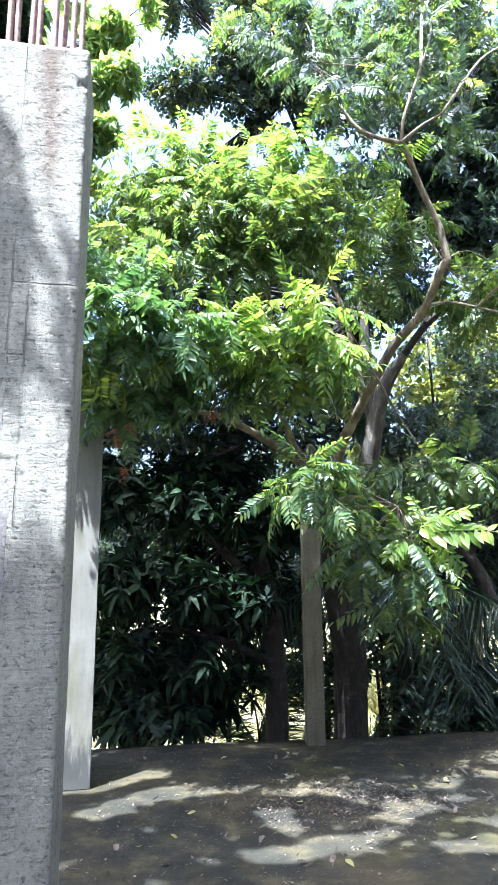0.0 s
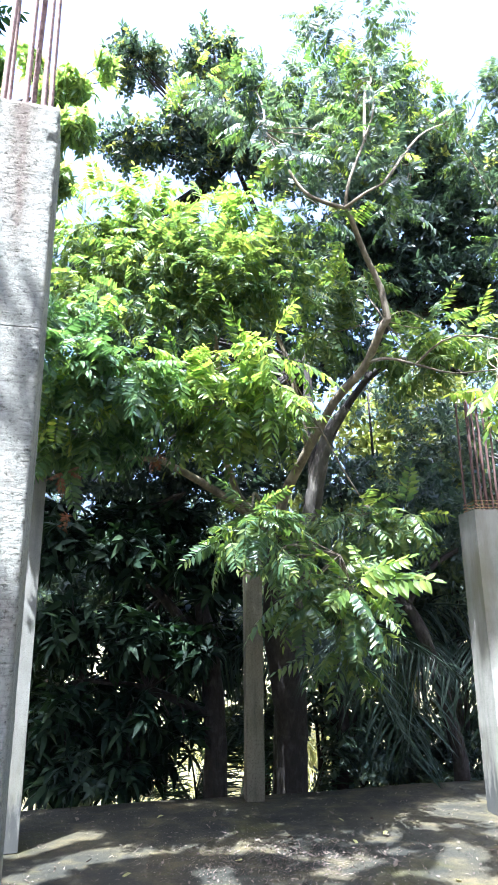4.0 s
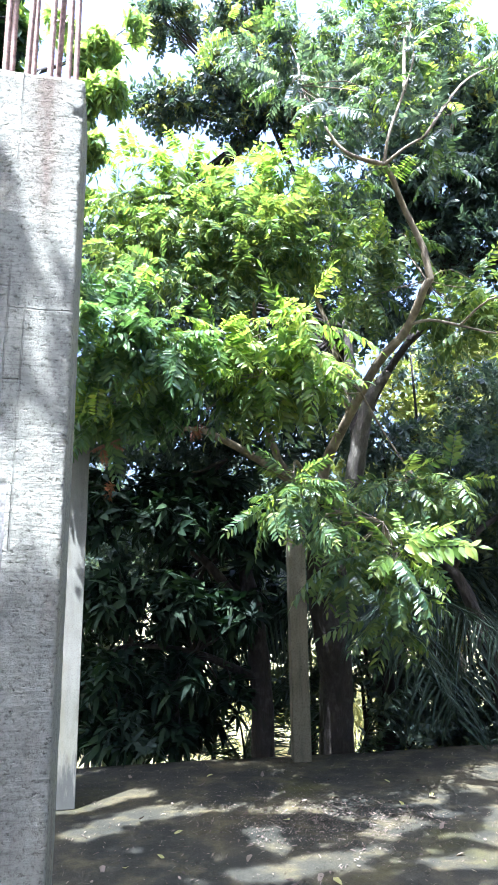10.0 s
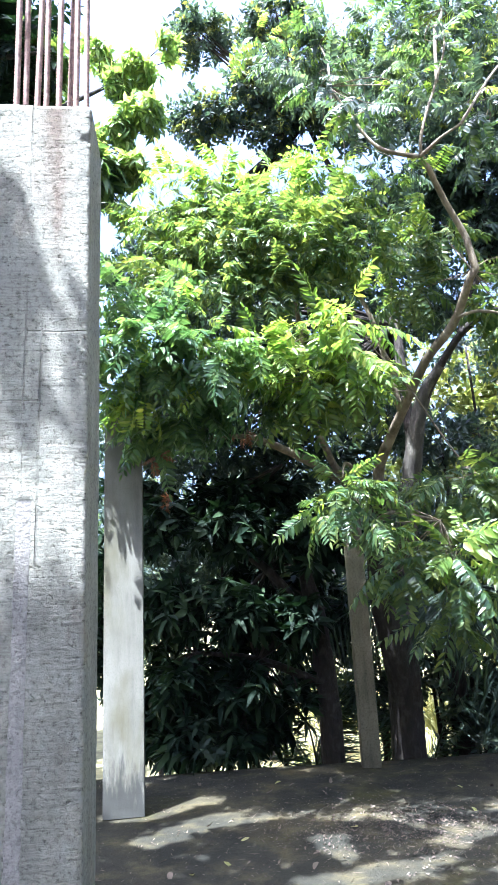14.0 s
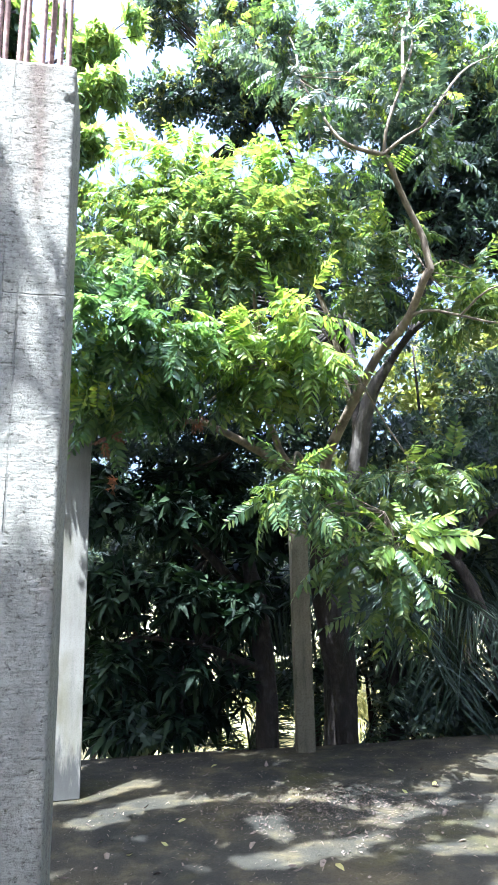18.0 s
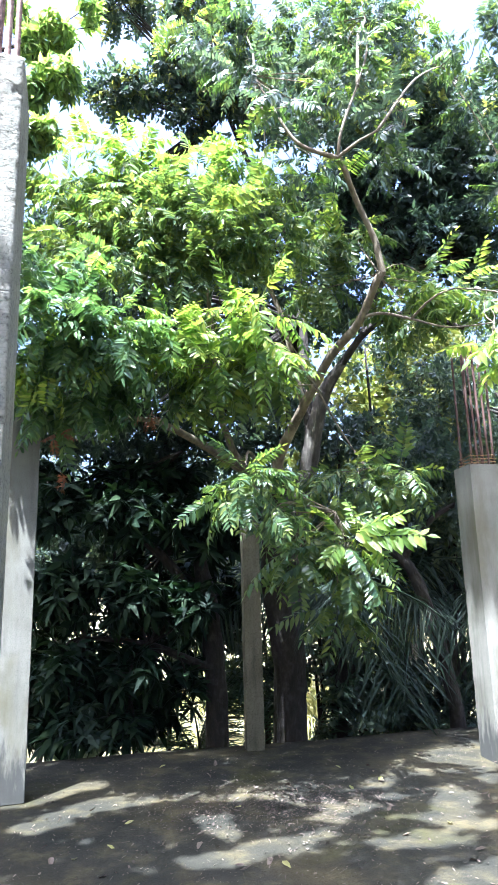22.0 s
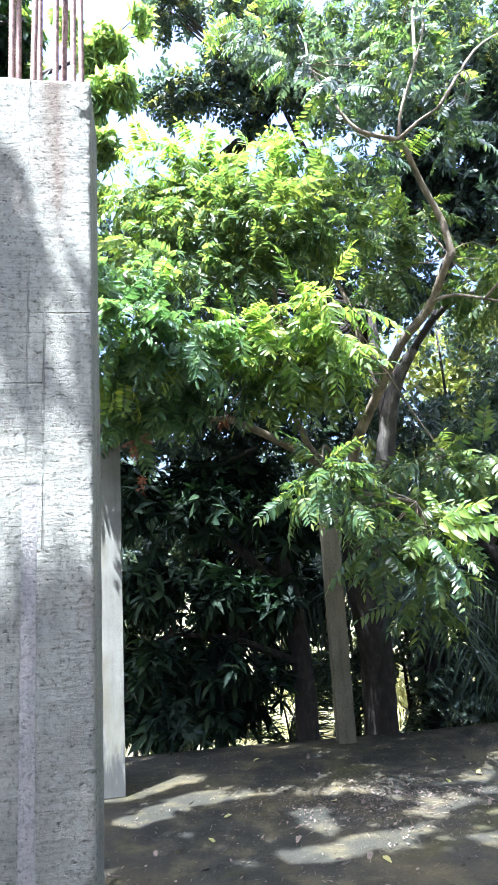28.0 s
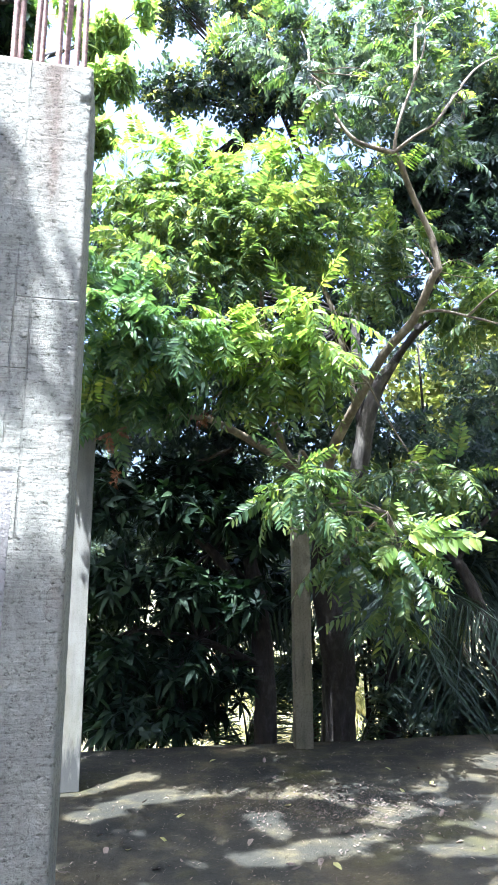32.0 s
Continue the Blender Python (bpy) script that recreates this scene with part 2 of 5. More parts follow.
    return m


M_NEAR = near_material()
M_PLASTER = concrete_material("smooth cement column", (0.195, 0.193, 0.163), (0.118, 0.117, 0.090), (1, 1, 1), 0.25, 120.0, 0.27, 0.06)
M_POST = concrete_material("mossy cement post", (0.135, 0.124, 0.084), (0.062, 0.056, 0.034), (1, 1, 1), 0.4, 60.0, 0.0, 0.02)
M_RUST = plain_material("rusty steel", (0.14, 0.08, 0.065), (0.34, 0.22, 0.18), 60.0, 0.75, 0.1)
M_OLDRUST = plain_material("dark rusty steel", (0.035, 0.017, 0.014), (0.105, 0.052, 0.040), 40.0, 0.75, 0.1)
M_WIRE = plain_material("yellowed tie wire", (0.20, 0.12, 0.05), (0.34, 0.22, 0.09), 60.0, 0.7, 0.2)
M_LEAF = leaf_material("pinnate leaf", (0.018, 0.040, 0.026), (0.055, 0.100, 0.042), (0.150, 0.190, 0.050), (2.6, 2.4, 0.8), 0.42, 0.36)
# Lit copy of the pinnate leaf: sunlight is put into its yellow-green.
M_LITLEAF = leaf_material("sunlit pinnate leaf", (0.045, 0.095, 0.026), (0.125, 0.195, 0.040), (0.29, 0.32, 0.085), (2.2, 2.2, 0.8), 0.5, 0.3)
# Bluish dark green: shade is put into the colour of crowns and undergrowth.
M_DARKLEAF = leaf_material("shade-dark small leaf", (0.019, 0.036, 0.036), (0.042, 0.068, 0.058), (0.100, 0.130, 0.075), (2.4, 2.3, 1.1), 0.38, 0.5)
M_SIDE = leaf_material("long light leaf", (0.045, 0.085, 0.048), (0.115, 0.185, 0.072), (0.27, 0.33, 0.11), (2.2, 2.2, 0.9), 0.42, 0.3)
# Shaded copy of the pinnate leaf, bluer for the left clumps.
M_SHADED = leaf_material("shaded blue green pinnate leaf", (0.034, 0.074, 0.042), (0.084, 0.146, 0.062), (0.21, 0.265, 0.088), (2.2, 2.3, 0.9), 0.34, 0.3)
# Nearly black greens and little gloss: deep shade is put into this leaf colour.
M_MANGO = leaf_material("broad shade-dark leaf", (0.006, 0.013, 0.009), (0.011, 0.023, 0.013), (0.034, 0.056, 0.026), (1.8, 2.2, 0.9), 0.12, 0.6)
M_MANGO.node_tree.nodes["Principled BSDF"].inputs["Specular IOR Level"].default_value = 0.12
# Yellow-green with sunlight put into the colour, for tops and plants beyond the slab.
M_SUNLEAF = leaf_material("sunlit yellow green leaf", (0.045, 0.07, 0.018), (0.095, 0.125, 0.032), (0.20, 0.215, 0.065), (2.2, 2.0, 1.0), 0.4)
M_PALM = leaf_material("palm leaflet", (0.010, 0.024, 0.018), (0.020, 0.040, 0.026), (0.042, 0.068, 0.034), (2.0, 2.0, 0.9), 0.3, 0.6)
# Palm green paled to look sunlit; also the yellowed fallen leaves.
M_LIT_YELLOWED = leaf_material("sunlit palm and yellowed leaf", (0.20, 0.21, 0.07), (0.33, 0.33, 0.12), (0.48, 0.46, 0.20), (1.5, 1.4, 1.0), 0.35, 0.5)
# Limb brown is raised towards a sunlit tan.
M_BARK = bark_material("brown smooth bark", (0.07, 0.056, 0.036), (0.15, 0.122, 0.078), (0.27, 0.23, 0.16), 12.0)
# Trunk bark close to black: its shade is put into the colour.
M_DARKBARK = bark_material("shade-dark lichened bark", (0.009, 0.007, 0.006), (0.022, 0.017, 0.012), (0.050, 0.042, 0.032), 22.0)
M_LICHEN = bark_material("lichened bark", (0.022, 0.019, 0.014), (0.055, 0.050, 0.038), (0.15, 0.14, 0.11), 14.0)
M_DRY = leaf_material("fallen dry leaf", (0.035, 0.025, 0.019), (0.085, 0.064, 0.048), (0.25, 0.215, 0.16), (1.2, 1.0, 0.8), 0.15, 0.7)
M_RED = leaf_material("reddish dry leaf", (0.09, 0.04, 0.025), (0.16, 0.075, 0.04), (0.26, 0.15, 0.07), (1.5, 1.0, 0.8), 0.3, 0.5)


# ---- mesh helpers ----
def part(name, bm, mat, parent=None, label="", smooth=False):
    me = bpy.data.meshes.new(name)
    bm.to_mesh(me)
    bm.free()
    me.materials.append(mat)
    if smooth:
        me.polygons.foreach_set("use_smooth", [True] * len(me.polygons))
    ob = new(name, me)
    ob.parent = parent
    return tagged(ob, label)


def tri_mesh(name, verts, tris, mat, smooth=False):
    me = bpy.data.meshes.new(name)
    verts, tris = np.asarray(verts, np.float32), np.asarray(tris, np.int32)
    me.vertices.add(len(verts))
    me.vertices.foreach_set("co", verts.ravel())
    me.loops.add(len(tris) * 3)
    me.loops.foreach_set("vertex_index", tris.ravel())
    me.polygons.add(len(tris))
    me.polygons.foreach_set("loop_start", np.arange(0, len(tris) * 3, 3, dtype=np.int32))
    me.polygons.foreach_set("loop_total", np.full(len(tris), 3, np.int32))
    if smooth:
        me.polygons.foreach_set("use_smooth", np.ones(len(tris), bool))
    me.update(calc_edges=True)
    me.materials.append(mat)
    return me


def mesh_part(name, me, parent=None, label="", kind=""):
    ob = new(name, me)
    ob.parent = parent
    return tagged(ob, label, kind=kind)


def thing(name, label, category, group="", at=(0, 0, 0)):
    ob = new(name)
    ob.location = at
    bpy.context.view_layer.update()
    return tagged(ob, label, category, group)


def keep_place(ob, parent):
    """Parts are modelled in world metres: undo the thing's own place."""
    ob.parent = parent
    ob.matrix_parent_inverse = Matrix.Translation(parent.location).inverted()
    return ob


def tube(points, radii, sides=10, wobble=0.0, seed=0, smooth_steps=4):
    """Verts and tris of a tapered, gently wobbling limb through the points."""
    rng = np.random.default_rng(seed)
    p = np.array(points, float)
    k = len(p)
    t = np.linspace(0, k - 1, (k - 1) * smooth_steps + 1)
    out = np.zeros((len(t), 3))
    for i, s in enumerate(t):
        j = min(int(s), k - 2)
        u = s - j
        a, b, c, d = p[max(j - 1, 0)], p[j], p[j + 1], p[min(j + 2, k - 1)]
        out[i] = 0.5 * (2 * b + (c - a) * u + (2 * a - 5 * b + 4 * c - d) * u * u + (3 * b - a - 3 * c + d) * u ** 3)
    r = np.interp(t, np.arange(k), radii)
    v, f = [], []
    side = np.array((1.0, 0.2, 0.1))
    for i in range(len(t)):
        d = out[min(i + 1, len(t) - 1)] - out[max(i - 1, 0)]
        d /= np.linalg.norm(d) + 1e-9
        side = side - d * (side @ d)
        side /= np.linalg.norm(side)
        other = np.cross(d, side)
        for s in range(sides):
            a = 2 * math.pi * s / sides
            rr = r[i] * (1 + wobble * rng.uniform(-1, 1))
            v.append(out[i] + rr * (math.cos(a) * side + math.sin(a) * other))
    for i in range(len(t) - 1):
        for s in range(sides):
            a, b = i * sides + s, i * sides + (s + 1) % sides
            c, d = a + sides, b + sides
            f += [(a, b, d), (a, d, c)]
    v.append(out[-1])
    top = (len(t) - 1) * sides
    f += [(top + s, top + (s + 1) % sides, len(v) - 1) for s in range(sides)]
    return np.array(v), np.array(f)


def limb(name, points, radii, mat, parent, label="", sides=10, wobble=0.06, seed=0):
    v, f = tube(points, radii, sides, wobble, seed)
    return keep_place(mesh_part(name, tri_mesh(name, v, f, mat, True), None, label), parent)


# ---- leaf shapes (unit templates: stalk at the origin, growing along +x, upper side +z) ----
def blade(length, width, fold=0.18, droop=0.15, base=0.0):
    """A leaf blade of eight triangles, folded along its midrib."""
    xs = (0.0, 0.3, 0.65, 1.0)
    ws = (0.02, 1.0, 0.8, 0.0)
    v, f = [], []
    for x, w in zip(xs, ws):
        z = -droop * length * x * x
        v.append((base + length * x, 0, z - fold * width * w))
        if 0 < x < 1:
            v.append((base + length * x, width * w, z + fold * width * w * 0.4))
            v.append((base + length * x, -width * w, z + fold * width * w * 0.4))
    # 0 root; 1 mid, 2 left, 3 right; 4 mid, 5 left, 6 right; 7 tip
    f = [(0, 1, 2), (0, 3, 1), (1, 4, 5), (1, 5, 2), (1, 6, 4), (1, 3, 6), (4, 7, 5), (4, 6, 7)]
    return np.array(v, float), np.array(f)


def rot(axis, a):
    return np.array(Matrix.Rotation(a, 3, axis))


def merge(items):
    vs, fs, n = [], [], 0
    for v, f in items:
        vs.append(v)
        fs.append(f + n)
        n += len(v)
    return np.concatenate(vs), np.concatenate(fs)


def pinnate(seed, pairs=7, length=0.42, leaflet=0.115, width=0.021, arch=0.30, lean=0.2):
    """One compound leaf: an arching stalk with paired leaflets that hang a little."""
    rng = np.random.default_rng(seed)
    items = []
    xs = np.linspace(0, length, 5)
    line = [(x, 0.02 * lean * math.sin(7 * x), 0.10 * x - arch * x * x / length) for x in xs]
    items.append(tube(line, np.linspace(0.0035, 0.0012, 5), 3, 0, seed, 1))
    for i in range(pairs + 1):
        u = 0.24 + 0.76 * i / pairs
        x = length * u
        z = 0.10 * x - arch * x * x / length
        size = leaflet * (0.65 + 0.5 * math.sin(math.pi * min(1, 0.15 + 0.75 * u))) * rng.uniform(0.88, 1.1)
        for s in ((-1, 1) if i < pairs else (0,)):
            v, f = blade(size, width * size / leaflet * rng.uniform(0.9, 1.15), 0.25, rng.uniform(0.1, 0.45))
            r = rot("Z", s * radians(rng.uniform(54, 72))) @ rot("Y", radians(rng.uniform(0, 26) + 20 * arch)) @ rot("X", radians(rng.uniform(-22, 22)))
            items.append((v @ r.T + (x, 0, z), f))
    return merge(items)


def rosette(seed, count=11, size=0.175, width=0.028):
    """A tuft of long leaves round a twig's end, hanging outwards."""
    rng = np.random.default_rng(seed)
    items = [tube([(-0.12, 0, -0.04), (0, 0, 0), (0.05, 0, 0.02)], (0.006, 0.005, 0.002), 3, 0, seed, 1)]
    for i in range(count):
        v, f = blade(size * rng.uniform(0.7, 1.15), width * rng.uniform(0.85, 1.2), 0.22, rng.uniform(0.25, 0.7))
        r = rot("Z", 2.4 * i + rng.uniform(-0.3, 0.3)) @ rot("Y", radians(rng.uniform(-35, 40))) @ rot("X", radians(rng.uniform(-20, 20)))
        items.append((v @ r.T + (rng.uniform(-0.03, 0.04), 0, rng.uniform(-0.02, 0.03)), f))
    return merge(items)


def spray(seed, count=16, reach=0.30, size=0.075, width=0.017):
    """A twig with small single leaves along it."""
    rng = np.random.default_rng(seed)
    items = [tube([(0, 0, 0), (reach * 0.5, 0.02, 0.02), (reach, 0, -0.02)], (0.004, 0.003, 0.001), 3, 0, seed, 1)]
    for i in range(count):
        x = reach * (0.15 + 0.85 * i / count)
        v, f = blade(size * rng.uniform(0.7, 1.2), width * rng.uniform(0.8, 1.2), 0.2, rng.uniform(0, 0.4))
        r = rot("Z", (1 if i % 2 else -1) * radians(rng.uniform(25, 85))) @ rot("Y", radians(rng.uniform(-40, 45))) @ rot("X", radians(rng.uniform(-40, 40)))
        items.append((v @ r.T + (x, 0, 0.01), f))
    return merge(items)


PINNATE = [pinnate(s, 8 + s % 3, 0.40 + 0.03 * (s % 4), 0.102, 0.0165, 0.15 + 0.12 * (s % 4)) for s in range(7)]
ROSETTE = [rosette(s, 9 + s % 4) for s in range(5)]
SPRAY = [spray(s) for s in range(6)]


BROAD = [blade(0.20, 0.048, 0.15, 0.10 + 0.05 * k) for k in range(3)]
FERN = [pinnate(40 + k, 11, 0.50, 0.105, 0.021, 0.22 + 0.06 * k) for k in range(3)]


def aim(direction, twist, at, scale):
    """Rotation and place for a template: +x along direction, +z as near up as it goes."""
    x = np.array(direction, float)
    x /= np.linalg.norm(x)
    up = np.array((0, 0, 1.0)) if abs(x[2]) < 0.97 else np.array((0, 1.0, 0))
    y = np.cross(up, x)
    y /= np.linalg.norm(y)
    z = np.cross(x, y)
    c, s = math.cos(twist), math.sin(twist)
    return np.stack([x, c * y + s * z, c * z - s * y], 1) * scale, np.array(at, float)


def in_clump(rng, centre, radii, hollow=0.35):
    """A place in a lumpy ball, mostly near its skin, and the way outwards there."""
    d = rng.normal(size=3)
    d /= np.linalg.norm(d)
    bump = 0.8 + 0.35 * noise.noise(Vector(d * 1.7) + Vector(centre) * 3)
    r = bump * (hollow + (1 - hollow) * rng.uniform() ** 0.5)
    return np.array(centre) + d * radii * r, d


def scatter(rng, templates, clumps, droop=0.25, size=(0.8, 1.2), twist=0.5, out=1.0, dense=1.0):
    """Leaves over the clumps (centre, radii, count): a list of (template, rotation, place)."""
    made = []
    for centre, radii, count in clumps:
        for _ in range(int(count * dense)):
            at, d = in_clump(rng, centre, np.array(radii))
            way = out * d * (1, 1, 0.6) + (rng.normal(size=3) * 0.55) - (0, 0, droop)
            made.append((int(rng.integers(len(templates))), *aim(way, rng.normal() * twist, at, rng.uniform(*size))))
    return made


def joined(templates, made):
    return merge([(templates[k][0] @ r.T + at, templates[k][1]) for k, r, at in made])


def foliage(name, templates, made, mat, parent, label=""):
    v, f = joined(templates, made)
    return keep_place(mesh_part(name, tri_mesh(name, v, f, mat), None, label, "stuff"), parent)


def single_leaves(name, templates, made, mat, parent, label=""):
    """Leaves one could pick: objects of their own on a few shared meshes."""
    shared = [tri_mesh(name, v, f, mat) for v, f in templates]
    for k, r, at in made:
        ob = mesh_part(name, shared[k], None, label)
        keep_place(ob, parent)
        ob.matrix_basis = Matrix.Translation(at) @ Matrix(r.tolist()).to_4x4()


def twigs(name, rng, roots, clumps, mat, parent, radius=0.014, each=5):
    """Thin branches from the nearest limb's points out into every clump, one mesh."""
    items = []
    roots = np.array(roots)
    for centre, radii, count in clumps:
        start = roots[np.argmin(np.linalg.norm(roots - centre, axis=1))]
        for k in range(each):
            d = rng.normal(size=3)
            d /= np.linalg.norm(d)
            end = np.array(centre) + d * radii * 0.75
            mid = (start + np.array(centre)) / 2 + rng.normal(size=3) * 0.06
            items.append(tube([start, mid, (np.array(centre) + end) / 2 + rng.normal(size=3) * 0.05, end], (radius, radius * 0.8, radius * 0.5, radius * 0.2), 5, 0.05, k, 3))
    v, f = merge(items)
    return keep_place(mesh_part(name, tri_mesh(name, v, f, mat, True), None, "", "stuff"), parent)


# ---- ground and slab ----
def ground():
    bm = bmesh.new()
    n = 60
    vs = {}
    span = [math.copysign(abs(u) ** 3.2 * 2500, u) for u in np.linspace(-1, 1, n)]
    for i, x in enumerate(span):
        for j, y in enumerate(span):
            z = -1.27 + 0.10 * noise.noise((x * 0.35, y * 0.35 + 9, 0)) if abs(x) < 60 and abs(y) < 60 else -1.25
            vs[i, j] = bm.verts.new((x, y + 6, z))
    for i in range(n - 1):
        for j in range(n - 1):
            bm.faces.new((vs[i, j], vs[i + 1, j], vs[i + 1, j + 1], vs[i, j + 1]))
    return tagged(part("ground", bm, M_SOIL, None, "dry grassy soil around the slab", True), category="ground", kind="structure")


def slab():
    """Cement floor with an uneven far edge and a gently rolling top."""
    bm = bmesh.new()
    nx, ny = 90, 90
    top = {}
    for i in range(nx + 1):
        x = -7.0 + 15.0 * i / nx
        far = 6.985 + 0.21 * x + 0.05 * noise.noise((x * 1.1, 0, 3)) + 0.03 * noise.noise((x * 5, 2, 3))
        for j in range(ny + 1):
            y = -6.0 + (far + 6.0) * (j / ny) ** 0.75
            z = 0.018 * noise.noise((x * 0.8, y * 0.8, 1)) + 0.006 * noise.noise((x * 4, y * 4, 2))
            top[i, j] = bm.verts.new((x, y, z))
    for i in range(nx):
        for j in range(ny):
            bm.faces.new((top[i, j], top[i + 1, j], top[i + 1, j + 1], top[i, j + 1]))
    rim = [top[i, 0] for i in range(nx + 1)] + [top[nx, j] for j in range(1, ny + 1)] + [top[i, ny] for i in range(nx - 1, -1, -1)] + [top[0, j] for j in range(ny - 1, 0, -1)]
    low = [bm.verts.new((v.co.x, v.co.y, -1.4)) for v in rim]
    for k in range(len(rim)):
        q = (k + 1) % len(rim)
        bm.faces.new((rim[q], rim[k], low[k], low[q]))
    return tagged(part("floor", bm, M_SLAB, None, "weathered grey cement slab with soil and litter", True), category="floor", kind="structure")


ground()
slab()


# ---- columns ----
def marks(x, z):
    """Board joints, a smooth recessed strip, a cold joint, pits and a broken corner on the near column's face (negative: inwards is +y)."""
    rough = 0.0022 * noise.noise((x * 26, 3, z * 34)) + 0.0008 * noise.noise((x * 50, 9, z * 60))
    d = rough
    if z < 1.68 and -0.170 < x < -0.124:
        d = -0.0035
    if x > -0.03 and abs(z - 2.69) < 0.004 + 0.35 * max(0, x + 0.03):
        d -= 0.006
    if x < -0.24 and abs(z - 2.74 - 0.6 * (x + 0.27)) < 0.007:
        d -= 0.006
    return d


def column_body(width, depth, height, step=0.06, wear=0.006, seed=0, cast=False):
    """An upright cast column with worn arrises; the front face lies on y = 0, its right arris on x = 0."""
    bm = bmesh.new()
    nx, ny, nz = max(3, int(width / step)), max(3, int(depth / step)), int(height / step)

    def bend(x, y, z):
        n1 = noise.noise((x * 7 + seed, y * 7, z * 7))
        n2 = noise.noise((x * 25 + seed, y * 25, z * 25))
        cx, cy = -width / 2, depth / 2
        ex = abs(x - cx) > width / 2 - 1e-4
        ey = abs(y - cy) > depth / 2 - 1e-4
        k = wear * (0.35 * n1 + 0.25 * n2)
        if ex and ey:
            k -= wear * (0.5 + 0.9 * max(0, n2 + 0.3 * n1))
        if cast and abs(y) < 1e-4:
            k += marks(x, z)
        return (x + k * (1 if x > cx else -1), y + k * (1 if y > cy else -1), z + (wear * n1 if z > height - 1e-4 else 0))

    grid = {}

    def vert(i, j, k):
        if (i, j, k) not in grid:
            grid[i, j, k] = bm.verts.new(bend(-width * i / nx, depth * j / ny, height * k / nz))
        return grid[i, j, k]

    for k in range(nz):
        for i in range(nx):
            for j, flip in ((0, 1), (ny, 0)):
                q = [vert(i, j, k), vert(i + 1, j, k), vert(i + 1, j, k + 1), vert(i, j, k + 1)]
                bm.faces.new(q[::-1] if flip else q)
        for j in range(ny):
            for i, flip in ((0, 0), (nx, 1)):
                q = [vert(i, j, k), vert(i, j + 1, k), vert(i, j + 1, k + 1), vert(i, j, k + 1)]
                bm.faces.new(q[::-1] if flip else q)
    for i in range(nx):
        for j in range(ny):
            bm.faces.new((vert(i, j, nz), vert(i, j + 1, nz), vert(i + 1, j + 1, nz), vert(i + 1, j, nz)))
    bmesh.ops.recalc_face_normals(bm, faces=bm.faces)
    return bm


def box(x0, x1, y0, y1, z0, z1, bevel=0.004):
    bm = bmesh.new()
    bmesh.ops.create_cube(bm, size=1)
    for v in bm.verts:
        v.co = ((x0 + x1) / 2 + v.co.x * (x1 - x0), (y0 + y1) / 2 + v.co.y * (y1 - y0), (z0 + z1) / 2 + v.co.z * (z1 - z0))
    if bevel:
        bmesh.ops.bevel(bm, geom=bm.edges[:], offset=bevel, segments=2, affect="EDGES", profile=0.6)
    return bm


def rebar_mesh(length, radius, bend=0.0, ribs=True, seed=0):
    """A ribbed steel bar, standing on the origin."""
    rng = np.random.default_rng(seed)
    step = 0.006 if ribs else 0.08
    n = int(length / step)
    v, f = [], []
    lean = rng.normal(size=2) * 0.006
    for i in range(n + 1):
        z = length * i / n
        r = radius * (1.42 if ribs and i % 2 else 1.0)
        ox = lean[0] * z + bend * (z / length) ** 2
        oy = lean[1] * z
        for s in range(8):
            a = 2 * math.pi * s / 8
            v.append((ox + r * math.cos(a), oy + r * math.sin(a), z))
    for i in range(n):
        for s in range(8):
            a, b = i * 8 + s, i * 8 + (s + 1) % 8
            f += [(a, b, b + 8), (a, b + 8, a + 8)]
    f += [(n * 8, n * 8 + s, n * 8 + s + 1) for s in range(1, 7)]
    return tri_mesh("rebar", v, f, M_RUST if ribs else M_OLDRUST)


def set_column(name, label, at, turn, width, depth, height, mat, bars=(), bar_length=0.9, bar_radius=0.007, ribs=True, wear=0.006, seed=0, group="cement columns", step=0.06, cast=False):
    col = thing(name, label, "column", group)
    part("shaft", column_body(width, depth, height, step, wear, seed, cast), mat, col, "", cast)
    for k, (bx, by) in enumerate(bars):
        rb = mesh_part("rebar", rebar_mesh(bar_length * (1 - 0.03 * (k % 3)), bar_radius, 0.01 * (k % 3 - 1), ribs, seed + k), col, "rusty ribbed steel bar")
        rb.location = (bx, by, height - 0.01)
    col.matrix_basis = pose(*at, 0, 0, turn)
    return col


BARS_NEAR = [(-0.050, 0.05), (-0.098, 0.045), (-0.160, 0.05), (-0.218, 0.05), (-0.040, 0.19), (-0.095, 0.195), (-0.165, 0.19), (-0.225, 0.19)]
near_column = set_column("cement_column", "rough grey cement column with rusty bars standing out of its top", (-0.462, 1.842, 0), 13.5, 0.276, 0.24, 2.795, M_NEAR, BARS_NEAR, 1.1, 0.0070, True, 0.004, 1, step=0.01, cast=True)
bm = bmesh.new()
edges = []
for k in range(171):
    z = 1.70 * k / 170
    wob = 0.004 * noise.noise((1, 2, z * 22)) + 0.002 * noise.noise((4, 2, z * 90))
    wub = 0.004 * noise.noise((7, 2, z * 22)) + 0.002 * noise.noise((9, 2, z * 90))
    edges.append([bm.verts.new((x, y, z)) for x, y in ((-0.165 + wob, 0.016), (-0.165 + wob, 0.002), (-0.152, 0.001), (-0.140, 0.001), (-0.130 + wub, 0.002), (-0.130 + wub, 0.016))])
for lo, hi in zip(edges, edges[1:]):
    for q in range(5):
        bm.faces.new((lo[q], lo[q + 1], hi[q + 1], hi[q]))
bmesh.ops.recalc_face_normals(bm, faces=bm.faces)
strip = part("mortar_strip", bm, M_STRIP, near_column, "smooth pale mortar strip")
strip.matrix_parent_inverse.identity()
